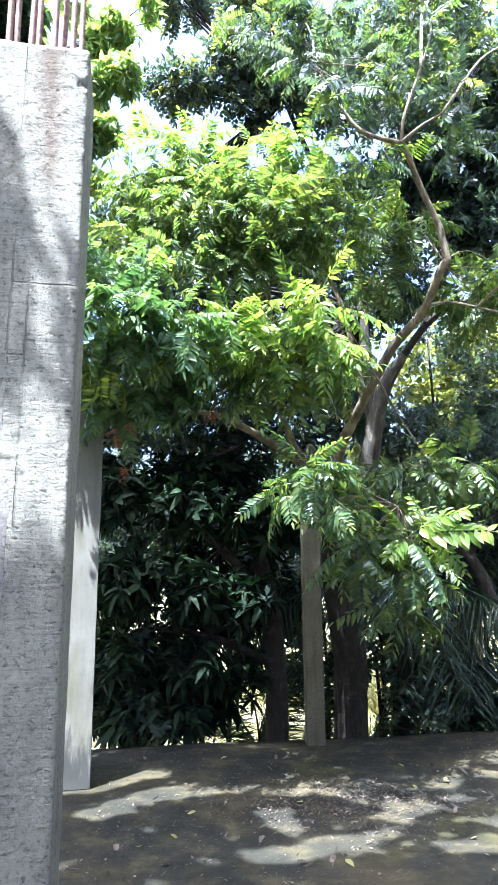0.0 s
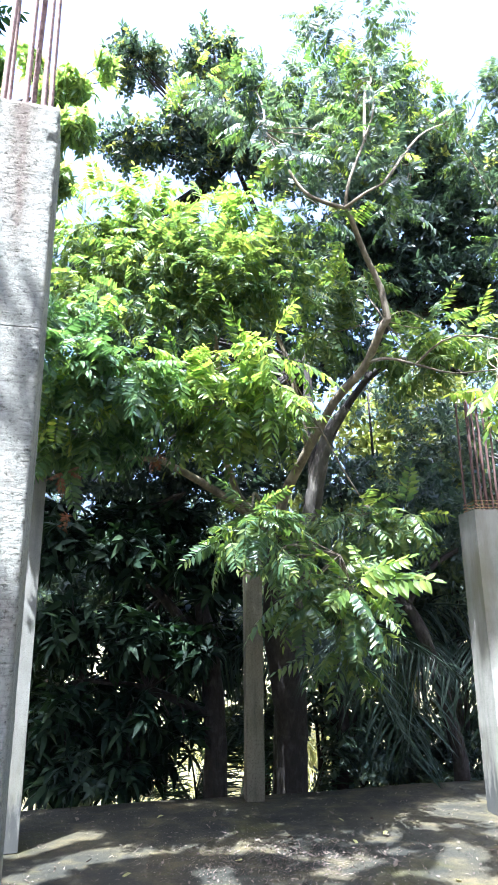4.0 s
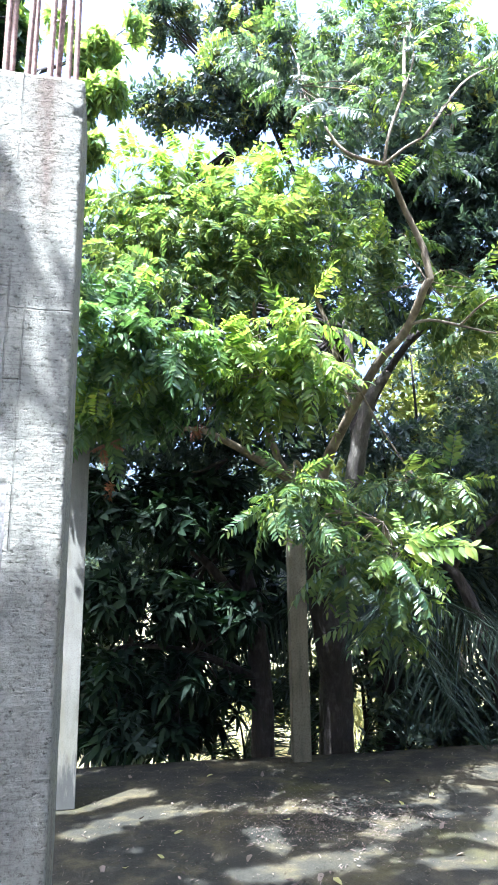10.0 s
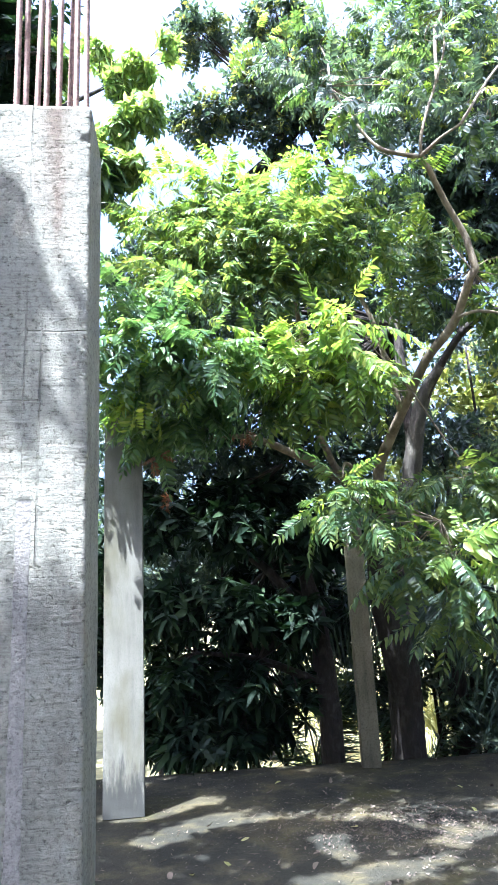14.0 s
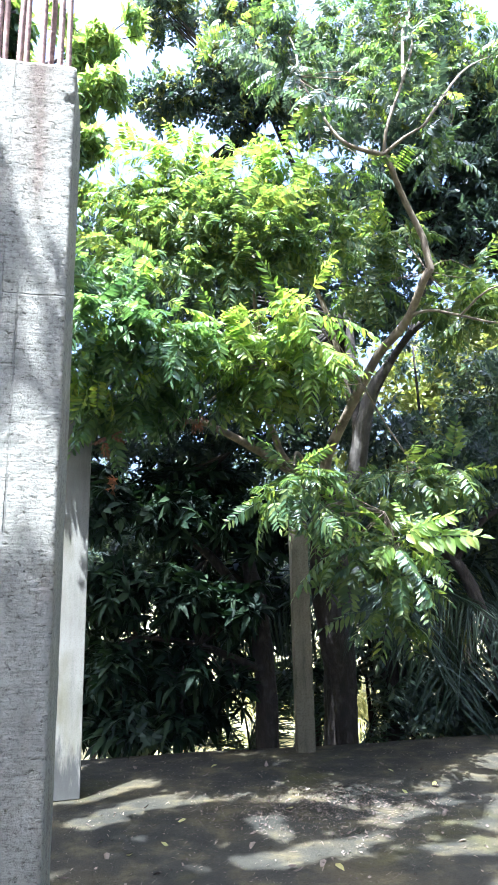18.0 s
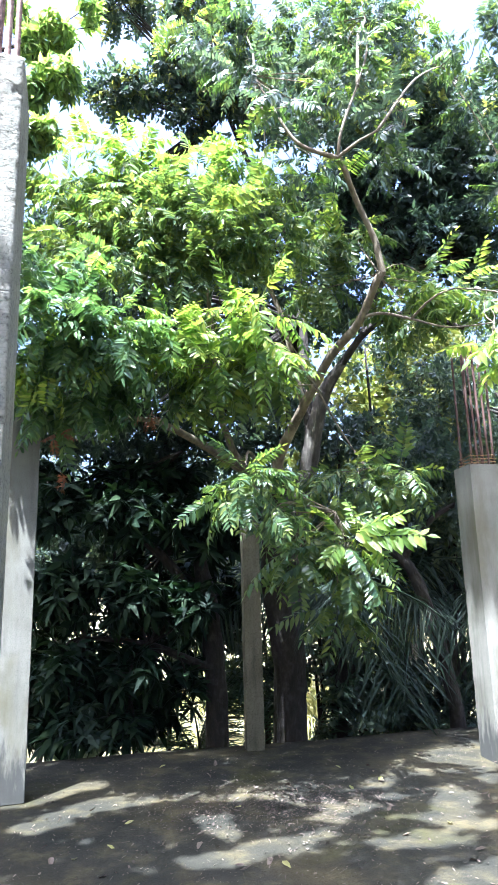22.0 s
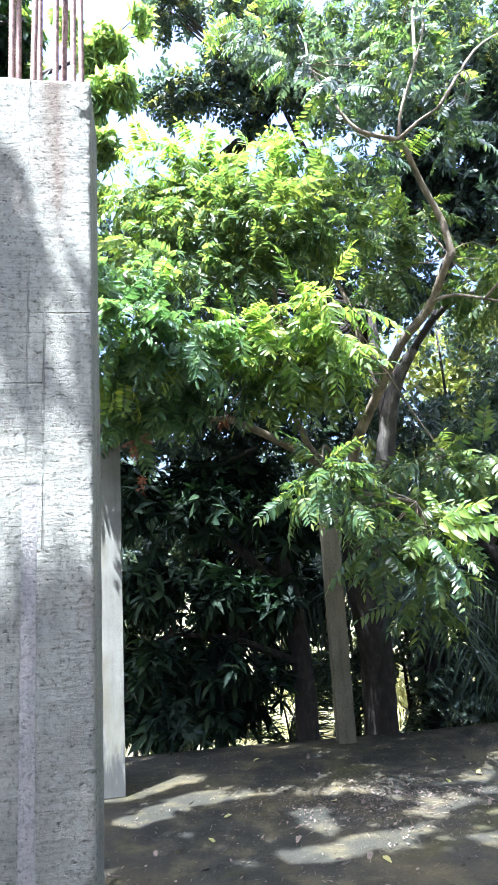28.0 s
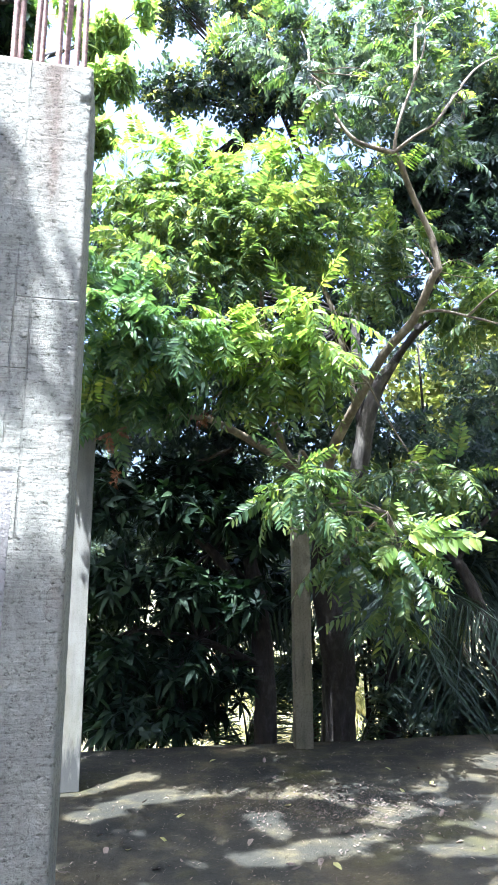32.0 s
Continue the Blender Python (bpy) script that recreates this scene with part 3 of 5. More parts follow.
BARS = [(-0.05, 0.05), (-0.10, 0.04), (-0.25, 0.05), (-0.15, 0.045), (-0.05, 0.25), (-0.25, 0.25), (-0.20, 0.045), (-0.15, 0.25)]
# The dark foot here is shade put into the cement colour.
set_column("cement_column", "pale cement column, shade put into its dark foot", (-1.41, 5.40, 0), 16, 0.30, 0.30, 3.1, M_PLASTER, (), seed=2)
barred = set_column("cement_column", "pale cement column with long rusty bars above it", (2.427, 5.995, 0), 7, 0.30, 0.32, 2.42, M_PLASTER, BARS, 1.13, 0.0105, False, seed=3)
for k in range(3):
    bm = bmesh.new()
    z = 2.44 + 0.03 * k
    ring = [(-0.265, 0.035), (-0.035, 0.035), (-0.035, 0.265), (-0.265, 0.265)]
    for a, b in zip(ring, ring[1:] + ring[:1]):
        v, f = tube([(*a, z), ((a[0] + b[0]) / 2, (a[1] + b[1]) / 2, z + 0.004), (*b, z + 0.008)], (0.004, 0.004, 0.004), 5, 0, k, 2)
        vs = [bm.verts.new(p) for p in v]
        for t in f:
            bm.faces.new([vs[i] for i in t])
    part("tie", bm, M_WIRE, barred, "yellowed tie round the bars")
set_column("cement_column", "grey cement column with soiled shaded side", (3.40, 7.36, 0), 7, 0.13, 0.15, 2.0, M_PLASTER, [(-0.03, 0.03), (-0.10, 0.03), (-0.03, 0.12), (-0.10, 0.12)], 1.0, 0.009, False, seed=4)
set_column("cement_post", "slim mossy cement post at the slab's edge", (0.32, 6.76, 0), 8, 0.165, 0.165, 2.45, M_POST, seed=5, group="cement posts")


# ---- the leaning pinnate tree ----
rng = np.random.default_rng(11)
tree = thing("pinnate_tree", "leaning tree with arching feathery leaves, lit bright green", "tree", at=(0.58, 7.7, -1.25))
limb("trunk", [(0.64, 7.75, -1.35), (0.64, 7.7, -0.1), (0.65, 7.7, 0.42), (0.62, 7.65, 0.80), (0.52, 7.55, 1.25), (0.47, 7.45, 1.65), (0.52, 7.25, 2.2), (0.53, 7.1, 2.6)], (0.22, 0.155, 0.155, 0.175, 0.135, 0.115, 0.12, 0.10), M_DARKBARK, tree, "trunk with pale lichen, shade put into its dark bark", 18, 0.06, 1)
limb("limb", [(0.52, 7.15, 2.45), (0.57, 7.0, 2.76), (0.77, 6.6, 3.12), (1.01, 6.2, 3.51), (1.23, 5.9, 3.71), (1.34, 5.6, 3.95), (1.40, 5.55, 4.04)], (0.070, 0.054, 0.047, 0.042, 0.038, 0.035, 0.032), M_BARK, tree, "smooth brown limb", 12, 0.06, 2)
limb("limb", [(1.395, 5.55, 4.02), (1.36, 5.52, 4.20), (1.33, 5.5, 4.33), (1.19, 5.4, 4.59), (1.04, 5.2, 4.83), (1.0, 5.17, 4.88)], (0.033, 0.029, 0.027, 0.025, 0.022, 0.020), M_BARK, tree, "bent smooth limb", 10, 0.06, 3)
limb("branch", [(1.0, 5.17, 4.87), (0.74, 5.1, 4.91), (0.61, 5.1, 5.03), (0.50, 5.1, 5.24), (0.33, 5.2, 5.69)], (0.022, 0.017, 0.015, 0.011, 0.006), M_BARK, tree, "", 8, 0.05, 4)
limb("branch", [(1.0, 5.17, 4.87), (1.03, 5.1, 5.08), (1.19, 5.1, 5.52), (1.29, 5.1, 5.85), (1.3, 5.2, 6.2)], (0.016, 0.013, 0.010, 0.008, 0.005), M_BARK, tree, "", 8, 0.05, 5)
limb("branch", [(1.0, 5.16, 4.87), (1.16, 5.1, 4.97), (1.33, 5.1, 5.08), (1.43, 5.1, 5.24)], (0.017, 0.013, 0.010, 0.004), M_BARK, tree, "", 8, 0.05, 6)
limb("limb", [(0.45, 7.2, 2.45), (0.05, 7.1, 2.71), (-0.28, 6.8, 2.87), (-0.54, 6.5, 2.95), (-0.64, 6.0, 2.88), (-0.92, 5.6, 2.80)], (0.060, 0.046, 0.040, 0.034, 0.026, 0.014), M_BARK, tree, "pale limb reaching out over the slab", 10, 0.06, 7)
limb("branch", [(0.30, 7.1, 2.56), (0.11, 7.1, 2.78), (0.03, 6.9, 2.95), (-0.05, 6.6, 3.16), (-0.1, 6.0, 3.9), (-0.2, 5.8, 4.5)], (0.05, 0.04, 0.036, 0.03, 0.022, 0.010), M_BARK, tree, "", 8, 0.05, 8)
limb("branch", [(0.78, 6.58, 3.14), (0.6, 6.6, 4.1), (0.38, 6.5, 4.56), (0.1, 6.3, 4.96)], (0.035, 0.026, 0.022, 0.012), M_BARK, tree, "", 8, 0.05, 9)
limb("branch", [(1.24, 5.85, 3.74), (1.4, 5.7, 3.72), (1.62, 5.6, 3.62), (1.9, 5.5, 3.5), (2.2, 5.3, 3.45)], (0.018, 0.014, 0.011, 0.008, 0.005), M_BARK, tree, "", 8, 0.05, 10)
limb("branch", [(0.5, 7.1, 2.2), (0.6, 6.6, 2.2), (0.75, 6.1, 2.1), (0.9, 5.7, 2.0)], (0.03, 0.022, 0.016, 0.008), M_BARK, tree, "", 8, 0.05, 12)
limb("branch", [(1.19, 5.1, 5.50), (1.3, 5.4, 6.3), (1.5, 5.9, 7.0), (1.5, 6.2, 7.8)], (0.016, 0.014, 0.010, 0.005), M_BARK, tree, "", 7, 0.05, 14)
limb("branch", [(0.33, 5.2, 5.69), (0.35, 5.7, 6.4), (0.3, 6.1, 7.0)], (0.012, 0.010, 0.005), M_BARK, tree, "", 7, 0.05, 15)
limb("branch", [(1.32, 5.1, 5.06), (1.8, 5.5, 5.9), (2.3, 6.1, 6.6)], (0.014, 0.011, 0.005), M_BARK, tree, "", 7, 0.05, 16)
limb("branch", [(0.85, 6.2, 3.24), (1.1, 6.3, 2.8), (1.3, 6.2, 2.45), (1.55, 6.3, 2.4)], (0.010, 0.008, 0.007, 0.004), M_BARK, tree, "", 7, 0.05, 17)
ROOTS = [(1.5, 5.9, 7.0), (1.5, 6.2, 7.8), (0.3, 6.1, 7.0), (0.35, 5.7, 6.4), (2.3, 6.1, 6.6), (1.3, 6.2, 2.45), (1.55, 6.3, 2.4), (1.39, 5.67, 4.08), (1.3, 5.4, 6.3), (-0.95, 5.5, 3.1), (-0.2, 5.8, 4.5), (0.1, 6.3, 4.96), (0.33, 5.2, 5.69), (1.23, 5.2, 6.2), (1.6, 5.1, 5.3), (2.2, 5.3, 3.45), (0.9, 5.7, 2.0), (0.16, 6.8, 2.68), (0.02, 6.4, 3.2), (0.85, 6.2, 3.24), (-0.63, 6.0, 2.92)]
LIT_TOP = [
    ((-1.12, 5.50, 5.05), (0.24, 0.22, 0.13), 26), ((-0.68, 5.50, 5.12), (0.27, 0.22, 0.13), 30), ((-0.19, 5.55, 5.07), (0.27, 0.22, 0.13), 28),
    ((0.32, 5.60, 5.18), (0.20, 0.22, 0.09), 20), ((-0.97, 5.50, 4.74), (0.27, 0.22, 0.11), 22), ((0.06, 5.60, 4.87), (0.25, 0.22, 0.08), 18),
    ((-0.98, 5.00, 3.70), (0.13, 0.22, 0.08), 8)]
LIT_MID = [
    ((-0.36, 4.95, 3.28), (0.17, 0.22, 0.09), 20), ((0.00, 4.95, 3.36), (0.21, 0.22, 0.09), 26), ((0.32, 5.00, 3.48), (0.12, 0.22, 0.13), 20),
    ((-0.05, 5.00, 3.07), (0.21, 0.22, 0.08), 22), ((0.30, 5.00, 3.14), (0.12, 0.22, 0.08), 18), ((2.12, 5.10, 3.25), (0.08, 0.22, 0.12), 6),
    ((1.06, 5.60, 1.76), (0.11, 0.22, 0.08), 8)]
LEFT = [
    ((-1.24, 4.80, 3.74), (0.23, 0.22, 0.10), 34), ((-1.14, 4.70, 3.30), (0.26, 0.22, 0.18), 56), ((-0.72, 4.75, 3.22), (0.20, 0.22, 0.16), 44),
    ((-1.09, 5.20, 2.98), (0.35, 0.22, 0.14), 60), ((-0.62, 5.20, 3.16), (0.18, 0.22, 0.09), 22), ((-1.43, 5.10, 3.20), (0.09, 0.22, 0.20), 32),
    ((-1.22, 5.20, 2.78), (0.16, 0.20, 0.06), 12), ((-0.98, 5.30, 2.95), (0.15, 0.22, 0.06), 12)]
UPPER = [
    ((-0.41, 5.30, 4.37), (0.75, 0.41, 0.17), 110), ((0.30, 5.40, 4.57), (0.28, 0.22, 0.19), 60), ((-1.09, 5.25, 4.25), (0.31, 0.22, 0.14), 50),
    ((-0.44, 5.60, 4.88), (0.71, 0.37, 0.11), 70), ((-0.04, 5.30, 4.15), (0.36, 0.22, 0.10), 50)]
MIDDLE = [
    ((0.16, 5.30, 3.06), (0.32, 0.22, 0.08), 46), ((-0.20, 5.40, 3.03), (0.15, 0.22, 0.08), 22), ((0.62, 6.60, 3.60), (0.13, 0.22, 0.11), 20),
    ((0.19, 6.00, 2.35), (0.18, 0.22, 0.13), 12)]
LOW_RIGHT = [
    ((1.11, 6.20, 2.36), (0.31, 0.22, 0.13), 36), ((1.54, 6.30, 2.39), (0.24, 0.22, 0.14), 26), ((0.57, 5.70, 1.65), (0.12, 0.22, 0.08), 20),
    ((1.11, 5.95, 1.54), (0.16, 0.16, 0.12), 18), ((0.91, 5.95, 1.29), (0.12, 0.16, 0.09), 12), ((0.73, 5.95, 1.83), (0.17, 0.16, 0.08), 16)]
RIGHT = [
    ((0.90, 6.30, 4.25), (0.17, 0.22, 0.17), 26), ((1.66, 6.00, 3.98), (0.17, 0.22, 0.08), 22), ((2.06, 6.30, 4.30), (0.23, 0.22, 0.13), 32),
    ((1.92, 6.10, 3.85), (0.14, 0.22, 0.09), 16), ((2.48, 6.30, 4.16), (0.18, 0.22, 0.16), 30), ((1.26, 6.20, 4.81), (0.18, 0.22, 0.16), 28),
    ((0.92, 6.20, 4.70), (0.24, 0.22, 0.16), 30)]
TOP = [
    ((0.90, 6.00, 6.86), (0.32, 0.27, 0.27), 60), ((1.59, 6.20, 7.18), (0.39, 0.33, 0.34), 50), ((2.16, 6.30, 6.92), (0.32, 0.25, 0.24), 30),
    ((0.87, 5.40, 5.51), (0.11, 0.22, 0.11), 14), ((0.74, 5.80, 6.21), (0.21, 0.22, 0.17), 30), ((0.03, 6.30, 7.09), (0.29, 0.26, 0.29), 50),
    ((0.45, 6.20, 7.20), (0.29, 0.26, 0.29), 50), ((1.36, 6.30, 8.11), (0.66, 0.40, 0.24), 70), ((2.70, 6.30, 6.28), (0.21, 0.23, 0.29), 30),
    ((1.41, 5.90, 6.16), (0.22, 0.22, 0.22), 20)]
HAND = [(1.42, 5.22, 1.72), (1.27, 5.25, 1.90), (0.76, 5.30, 1.98), (0.77, 5.25, 1.56), (0.44, 5.40, 1.66), (0.34, 5.45, 1.45), (0.95, 5.40, 1.22), (1.17, 5.40, 1.32), (0.63, 5.40, 1.82), (1.00, 5.25, 1.50)]
TIP = np.array((0.94, 5.55, 1.75))
features = []
lower = []
for k, end in enumerate(HAND):
    way = np.array(end) - TIP
    reach = np.linalg.norm(way) if k < 4 else min(0.36, np.linalg.norm(way))
    root = np.array(end) - way / np.linalg.norm(way) * reach
    (features if k < 4 else lower).append((k % len(FERN), *aim(way + (0, 0, 0.08), (0.9, 0.8, -0.5, -0.5)[k] if k < 4 else 0.1 * (k % 3 - 1), root, reach / 0.46)))
single_leaves("compound_leaf", FERN, lower, M_LEAF, tree)
limb("branch", [(1.62, 5.6, 3.62), (1.9, 5.3, 3.75), (2.54, 5.0, 3.49)], (0.012, 0.008, 0.005), M_BARK, tree, "", 7, 0.05, 18)
SPREAD = np.array((2.54, 5.0, 3.49))
for k, end in enumerate(((1.93, 4.95, 3.04), (2.15, 4.9, 2.85), (2.38, 4.9, 2.90), (2.10, 4.9, 3.34), (2.18, 5.0, 2.66), (2.45, 4.8, 2.75), (2.05, 5.1, 2.92))):
    way = np.array(end) - SPREAD
    reach = min(0.62, np.linalg.norm(way))
    root = np.array(end) - way / np.linalg.norm(way) * reach
    features.append((k % len(FERN), *aim(way + (0, 0, 0.12), -0.55 - 0.15 * (k % 3), root, reach / 0.46)))
single_leaves("compound_leaf", FERN, features, M_LITLEAF, tree)
limb("branch", [(0.36, 6.95, 2.5), (0.28, 6.2, 2.55), (0.20, 5.4, 2.45), (0.17, 4.9, 2.25)], (0.024, 0.018, 0.012, 0.005), M_BARK, tree, "", 7, 0.05, 19)
HANG = [((0.17, 4.85, 2.15), (0.15, 0.18, 0.11), 46), ((0.03, 4.85, 2.03), (0.08, 0.14, 0.10), 16), ((0.32, 4.85, 1.95), (0.10, 0.14, 0.09), 18)]
single_leaves("compound_leaf", PINNATE, scatter(rng, PINNATE, HANG, 0.6, (0.55, 0.8), 0.4, dense=0.65), M_LEAF, tree)
single_leaves("compound_leaf", PINNATE, scatter(rng, PINNATE, LIT_TOP, 0.35, (0.6, 0.95), 0.4, dense=0.95) + scatter(rng, PINNATE, LIT_MID, 0.40, (0.68, 1.0), 0.4, dense=0.9), M_LITLEAF, tree)
FAR_RIGHT = [((2.5, 5.5, 6.3), (0.4, 0.4, 0.3), 50), ((2.9, 6.0, 5.2), (0.4, 0.4, 0.3), 40)]
ARMS = [
    ((0.55, 5.10, 5.32), (0.14, 0.22, 0.09), 16), ((0.28, 5.30, 5.84), (0.15, 0.22, 0.10), 18), ((1.46, 5.00, 5.17), (0.09, 0.22, 0.08), 12),
    ((1.22, 5.30, 6.06), (0.15, 0.22, 0.15), 22), ((0.95, 5.20, 5.62), (0.14, 0.22, 0.10), 16), ((1.49, 5.40, 5.04), (0.11, 0.22, 0.11), 12),
    ((0.78, 5.30, 4.87), (0.10, 0.22, 0.08), 10)]
INNER = [
    ((-0.65, 5.35, 4.56), (0.63, 0.37, 0.19), 70), ((-0.09, 5.30, 4.31), (0.58, 0.33, 0.15), 70), ((-0.85, 5.20, 3.99), (0.52, 0.28, 0.10), 50),
    ((0.43, 5.40, 4.20), (0.28, 0.22, 0.15), 36), ((-0.27, 5.20, 3.86), (0.44, 0.23, 0.08), 34), ((-1.31, 5.50, 4.77), (0.20, 0.22, 0.20), 30)]
BRIGHT = INNER + UPPER
HIGH = TOP + FAR_RIGHT + ARMS
CROWN = MIDDLE + LOW_RIGHT + RIGHT
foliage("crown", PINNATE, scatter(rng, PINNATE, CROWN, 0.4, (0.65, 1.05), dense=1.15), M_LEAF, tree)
foliage("shaded_crown", PINNATE, scatter(rng, PINNATE, LEFT, 0.38, (0.6, 1.0), 0.4, dense=1.2), M_SHADED, tree, "drooping leaves with shade put into their blue-green")
SPRIGS = [((1.04, 6.00, 6.20), (0.14, 0.2, 0.10), 9), ((1.70, 6.00, 6.12), (0.12, 0.2, 0.10), 7), ((1.10, 5.70, 4.92), (0.10, 0.2, 0.16), 9), ((0.55, 5.90, 5.38), (0.14, 0.2, 0.10), 9), ((-0.34, 6.20, 7.30), (0.22, 0.2, 0.12), 12),
          ((0.50, 6.20, 7.26), (0.22, 0.2, 0.12), 12), ((1.21, 6.10, 7.35), (0.25, 0.2, 0.18), 16), ((1.92, 6.20, 7.25), (0.2, 0.2, 0.12), 10), ((2.35, 6.20, 6.80), (0.12, 0.2, 0.2), 9), ((2.0, 5.7, 4.0), (0.2, 0.2, 0.1), 9)]
SPRIGS += [((-1.18, 4.85, 2.98), (0.25, 0.15, 0.08), 14), ((-0.75, 4.90, 3.05), (0.25, 0.15, 0.08), 12), ((-1.25, 4.70, 3.45), (0.20, 0.15, 0.12), 8), ((-0.70, 4.75, 3.42), (0.20, 0.15, 0.08), 8)]
# Sprigs look sunlit by their brighter leaf colour.
foliage("bright_foliage", PINNATE, scatter(rng, PINNATE, SPRIGS, 0.35, (0.5, 0.85), 0.4), M_LITLEAF, tree, "sprigs with sunlight put into their yellow-green")
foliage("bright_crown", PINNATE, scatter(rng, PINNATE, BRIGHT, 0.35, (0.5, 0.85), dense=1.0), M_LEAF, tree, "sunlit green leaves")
# Same high clumps twice: shade-coloured leaves, then plain green ones.
foliage("upper_crown", PINNATE, scatter(rng, PINNATE, HIGH, 0.35, (0.5, 0.85), dense=0.8), M_DARKLEAF, tree, "leaves high up with shade put into their dark green")
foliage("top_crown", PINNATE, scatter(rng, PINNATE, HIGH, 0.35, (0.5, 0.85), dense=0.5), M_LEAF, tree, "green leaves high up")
twigs("twig", rng, ROOTS, LIT_TOP + LIT_MID + LEFT + CROWN + HIGH, M_BARK, tree, 0.006, 2)

# ---- the old tree behind it ----
old = thing("old_tree", "tall old tree with dark bark and dense small leaves", "tree", at=(0.85, 8.2, -1.25))
limb("trunk", [(0.62, 8.5, -1.35), (0.70, 8.3, 1.0), (0.84, 7.8, 2.2), (0.92, 7.6, 2.71), (1.01, 7.5, 3.20), (1.13, 7.4, 3.56), (1.30, 7.22, 3.80)], (0.19, 0.15, 0.12, 0.105, 0.09, 0.075, 0.05), M_LICHEN, old, "grey trunk mottled with pale lichen", 14, 0.1, 20)
limb("limb", [(1.11, 7.42, 3.50), (1.33, 7.2, 3.84), (1.51, 7.0, 4.05), (1.72, 6.8, 4.15), (1.97, 6.5, 4.05), (2.33, 6.3, 3.81)], (0.060, 0.042, 0.038, 0.035, 0.030, 0.018), M_DARKBARK, old, "", 10, 0.08, 21)
limb("limb", [(0.96, 7.56, 2.95), (0.95, 7.9, 4.6), (0.9, 8.0, 5.56), (0.5, 8.0, 6.5), (0.08, 8.0, 7.64)], (0.06, 0.06, 0.05, 0.04, 0.025), M_DARKBARK, old, "", 10, 0.08, 22)
limb("limb", [(1.51, 7.0, 4.05), (1.8, 7.0, 4.8), (2.3, 7.2, 5.6), (2.9, 7.3, 6.3)], (0.05, 0.045, 0.035, 0.02), M_DARKBARK, old, "", 8, 0.08, 23)
OLD_ROOTS = [(0.9, 8.0, 5.56), (0.08, 8.0, 7.64), (2.9, 7.3, 6.3), (1.8, 7.0, 4.8), (0.95, 7.9, 4.6), (2.08, 6.1, 3.75)]
OLD_RIGHT = [
    ((1.97, 7.00, 5.83), (0.64, 0.49, 0.46), 380), ((2.70, 7.00, 6.04), (0.46, 0.44, 0.52), 300), ((2.29, 7.00, 5.13), (0.64, 0.39, 0.23), 240),
    ((2.97, 7.00, 5.04), (0.40, 0.36, 0.40), 200), ((2.18, 7.00, 6.87), (0.52, 0.39, 0.35), 260), ((3.05, 7.10, 6.63), (0.35, 0.32, 0.35), 160),
    ((1.64, 7.10, 6.35), (0.23, 0.24, 0.29), 120), ((1.48, 7.20, 5.69), (0.24, 0.22, 0.24), 110)]
OLD_TOP = [
    ((0.66, 7.80, 7.55), (0.47, 0.36, 0.34), 210), ((-1.17, 7.60, 7.58), (0.36, 0.22, 0.10), 130), ((-0.56, 7.60, 7.91), (0.23, 0.22, 0.20), 120),
    ((0.08, 7.60, 7.73), (0.32, 0.26, 0.26), 170), ((-0.29, 7.80, 7.36), (0.14, 0.22, 0.08), 50), ((-1.26, 7.80, 9.08), (0.34, 0.22, 0.14), 110),
    ((-0.27, 7.80, 9.16), (0.34, 0.27, 0.27), 130), ((1.24, 7.70, 7.54), (0.39, 0.35, 0.39), 180), ((1.99, 7.60, 8.13), (0.64, 0.49, 0.45), 260)]
OLD_BACK = [
    ((-2.22, 8.20, 5.74), (0.36, 0.36, 0.43), 170), ((-1.06, 8.20, 4.93), (0.91, 0.63, 0.50), 330), ((0.17, 8.30, 5.34), (0.71, 0.55, 0.51), 300),
    ((-0.84, 8.20, 3.88), (1.25, 0.73, 0.36), 330), ((1.18, 8.40, 4.89), (0.30, 0.27, 0.30), 90), ((-0.11, 8.20, 6.18), (1.05, 0.60, 0.29), 260),
    ((-1.43, 8.20, 6.12), (0.84, 0.51, 0.29), 200), ((0.69, 8.40, 3.54), (0.30, 0.34, 0.44), 110), ((1.21, 8.00, 6.36), (0.35, 0.28, 0.28), 130)]
OLD_LOW = [
    # Added clump that keeps the sun off the pinnate tree's trunk.
    ((0.05, 6.80, 3.55), (0.30, 0.25, 0.18), 120),
    ((1.50, 7.80, 4.75), (0.28, 0.25, 0.22), 90), ((1.30, 7.8, 5.4), (0.25, 0.25, 0.25), 70),
    ((-1.40, 8.30, 3.31), (1.27, 0.67, 0.23), 330), ((-2.34, 8.20, 3.56), (0.43, 0.32, 0.29), 120), ((0.19, 8.50, 3.21), (0.38, 0.28, 0.24), 120),
    ((-0.52, 8.60, 4.54), (0.75, 0.48, 0.31), 160), ((-0.55, 8.70, 3.05), (0.42, 0.25, 0.25), 130),
    # First clump added behind the bright crown to shade the broad-leaved tree.
    ((-0.85, 6.70, 4.60), (0.95, 0.55, 0.22), 300), ((-0.30, 7.20, 3.70), (0.60, 0.40, 0.20), 150)]
OLD = OLD_RIGHT + OLD_TOP + OLD_BACK + OLD_LOW
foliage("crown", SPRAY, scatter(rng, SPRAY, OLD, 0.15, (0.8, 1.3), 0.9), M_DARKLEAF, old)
# Lit copy of the same crown's leaves, coloured yellow-green.
foliage("sunlit_leaves", SPRAY, scatter(rng, SPRAY, OLD_TOP + OLD_RIGHT[4:7], 0.15, (0.8, 1.3), 0.9, dense=0.25), M_SUNLEAF, old, "top leaves with sunlight put into their yellow-green")
twigs("twig", rng, OLD_ROOTS, OLD, M_DARKBARK, old, 0.02, 7)

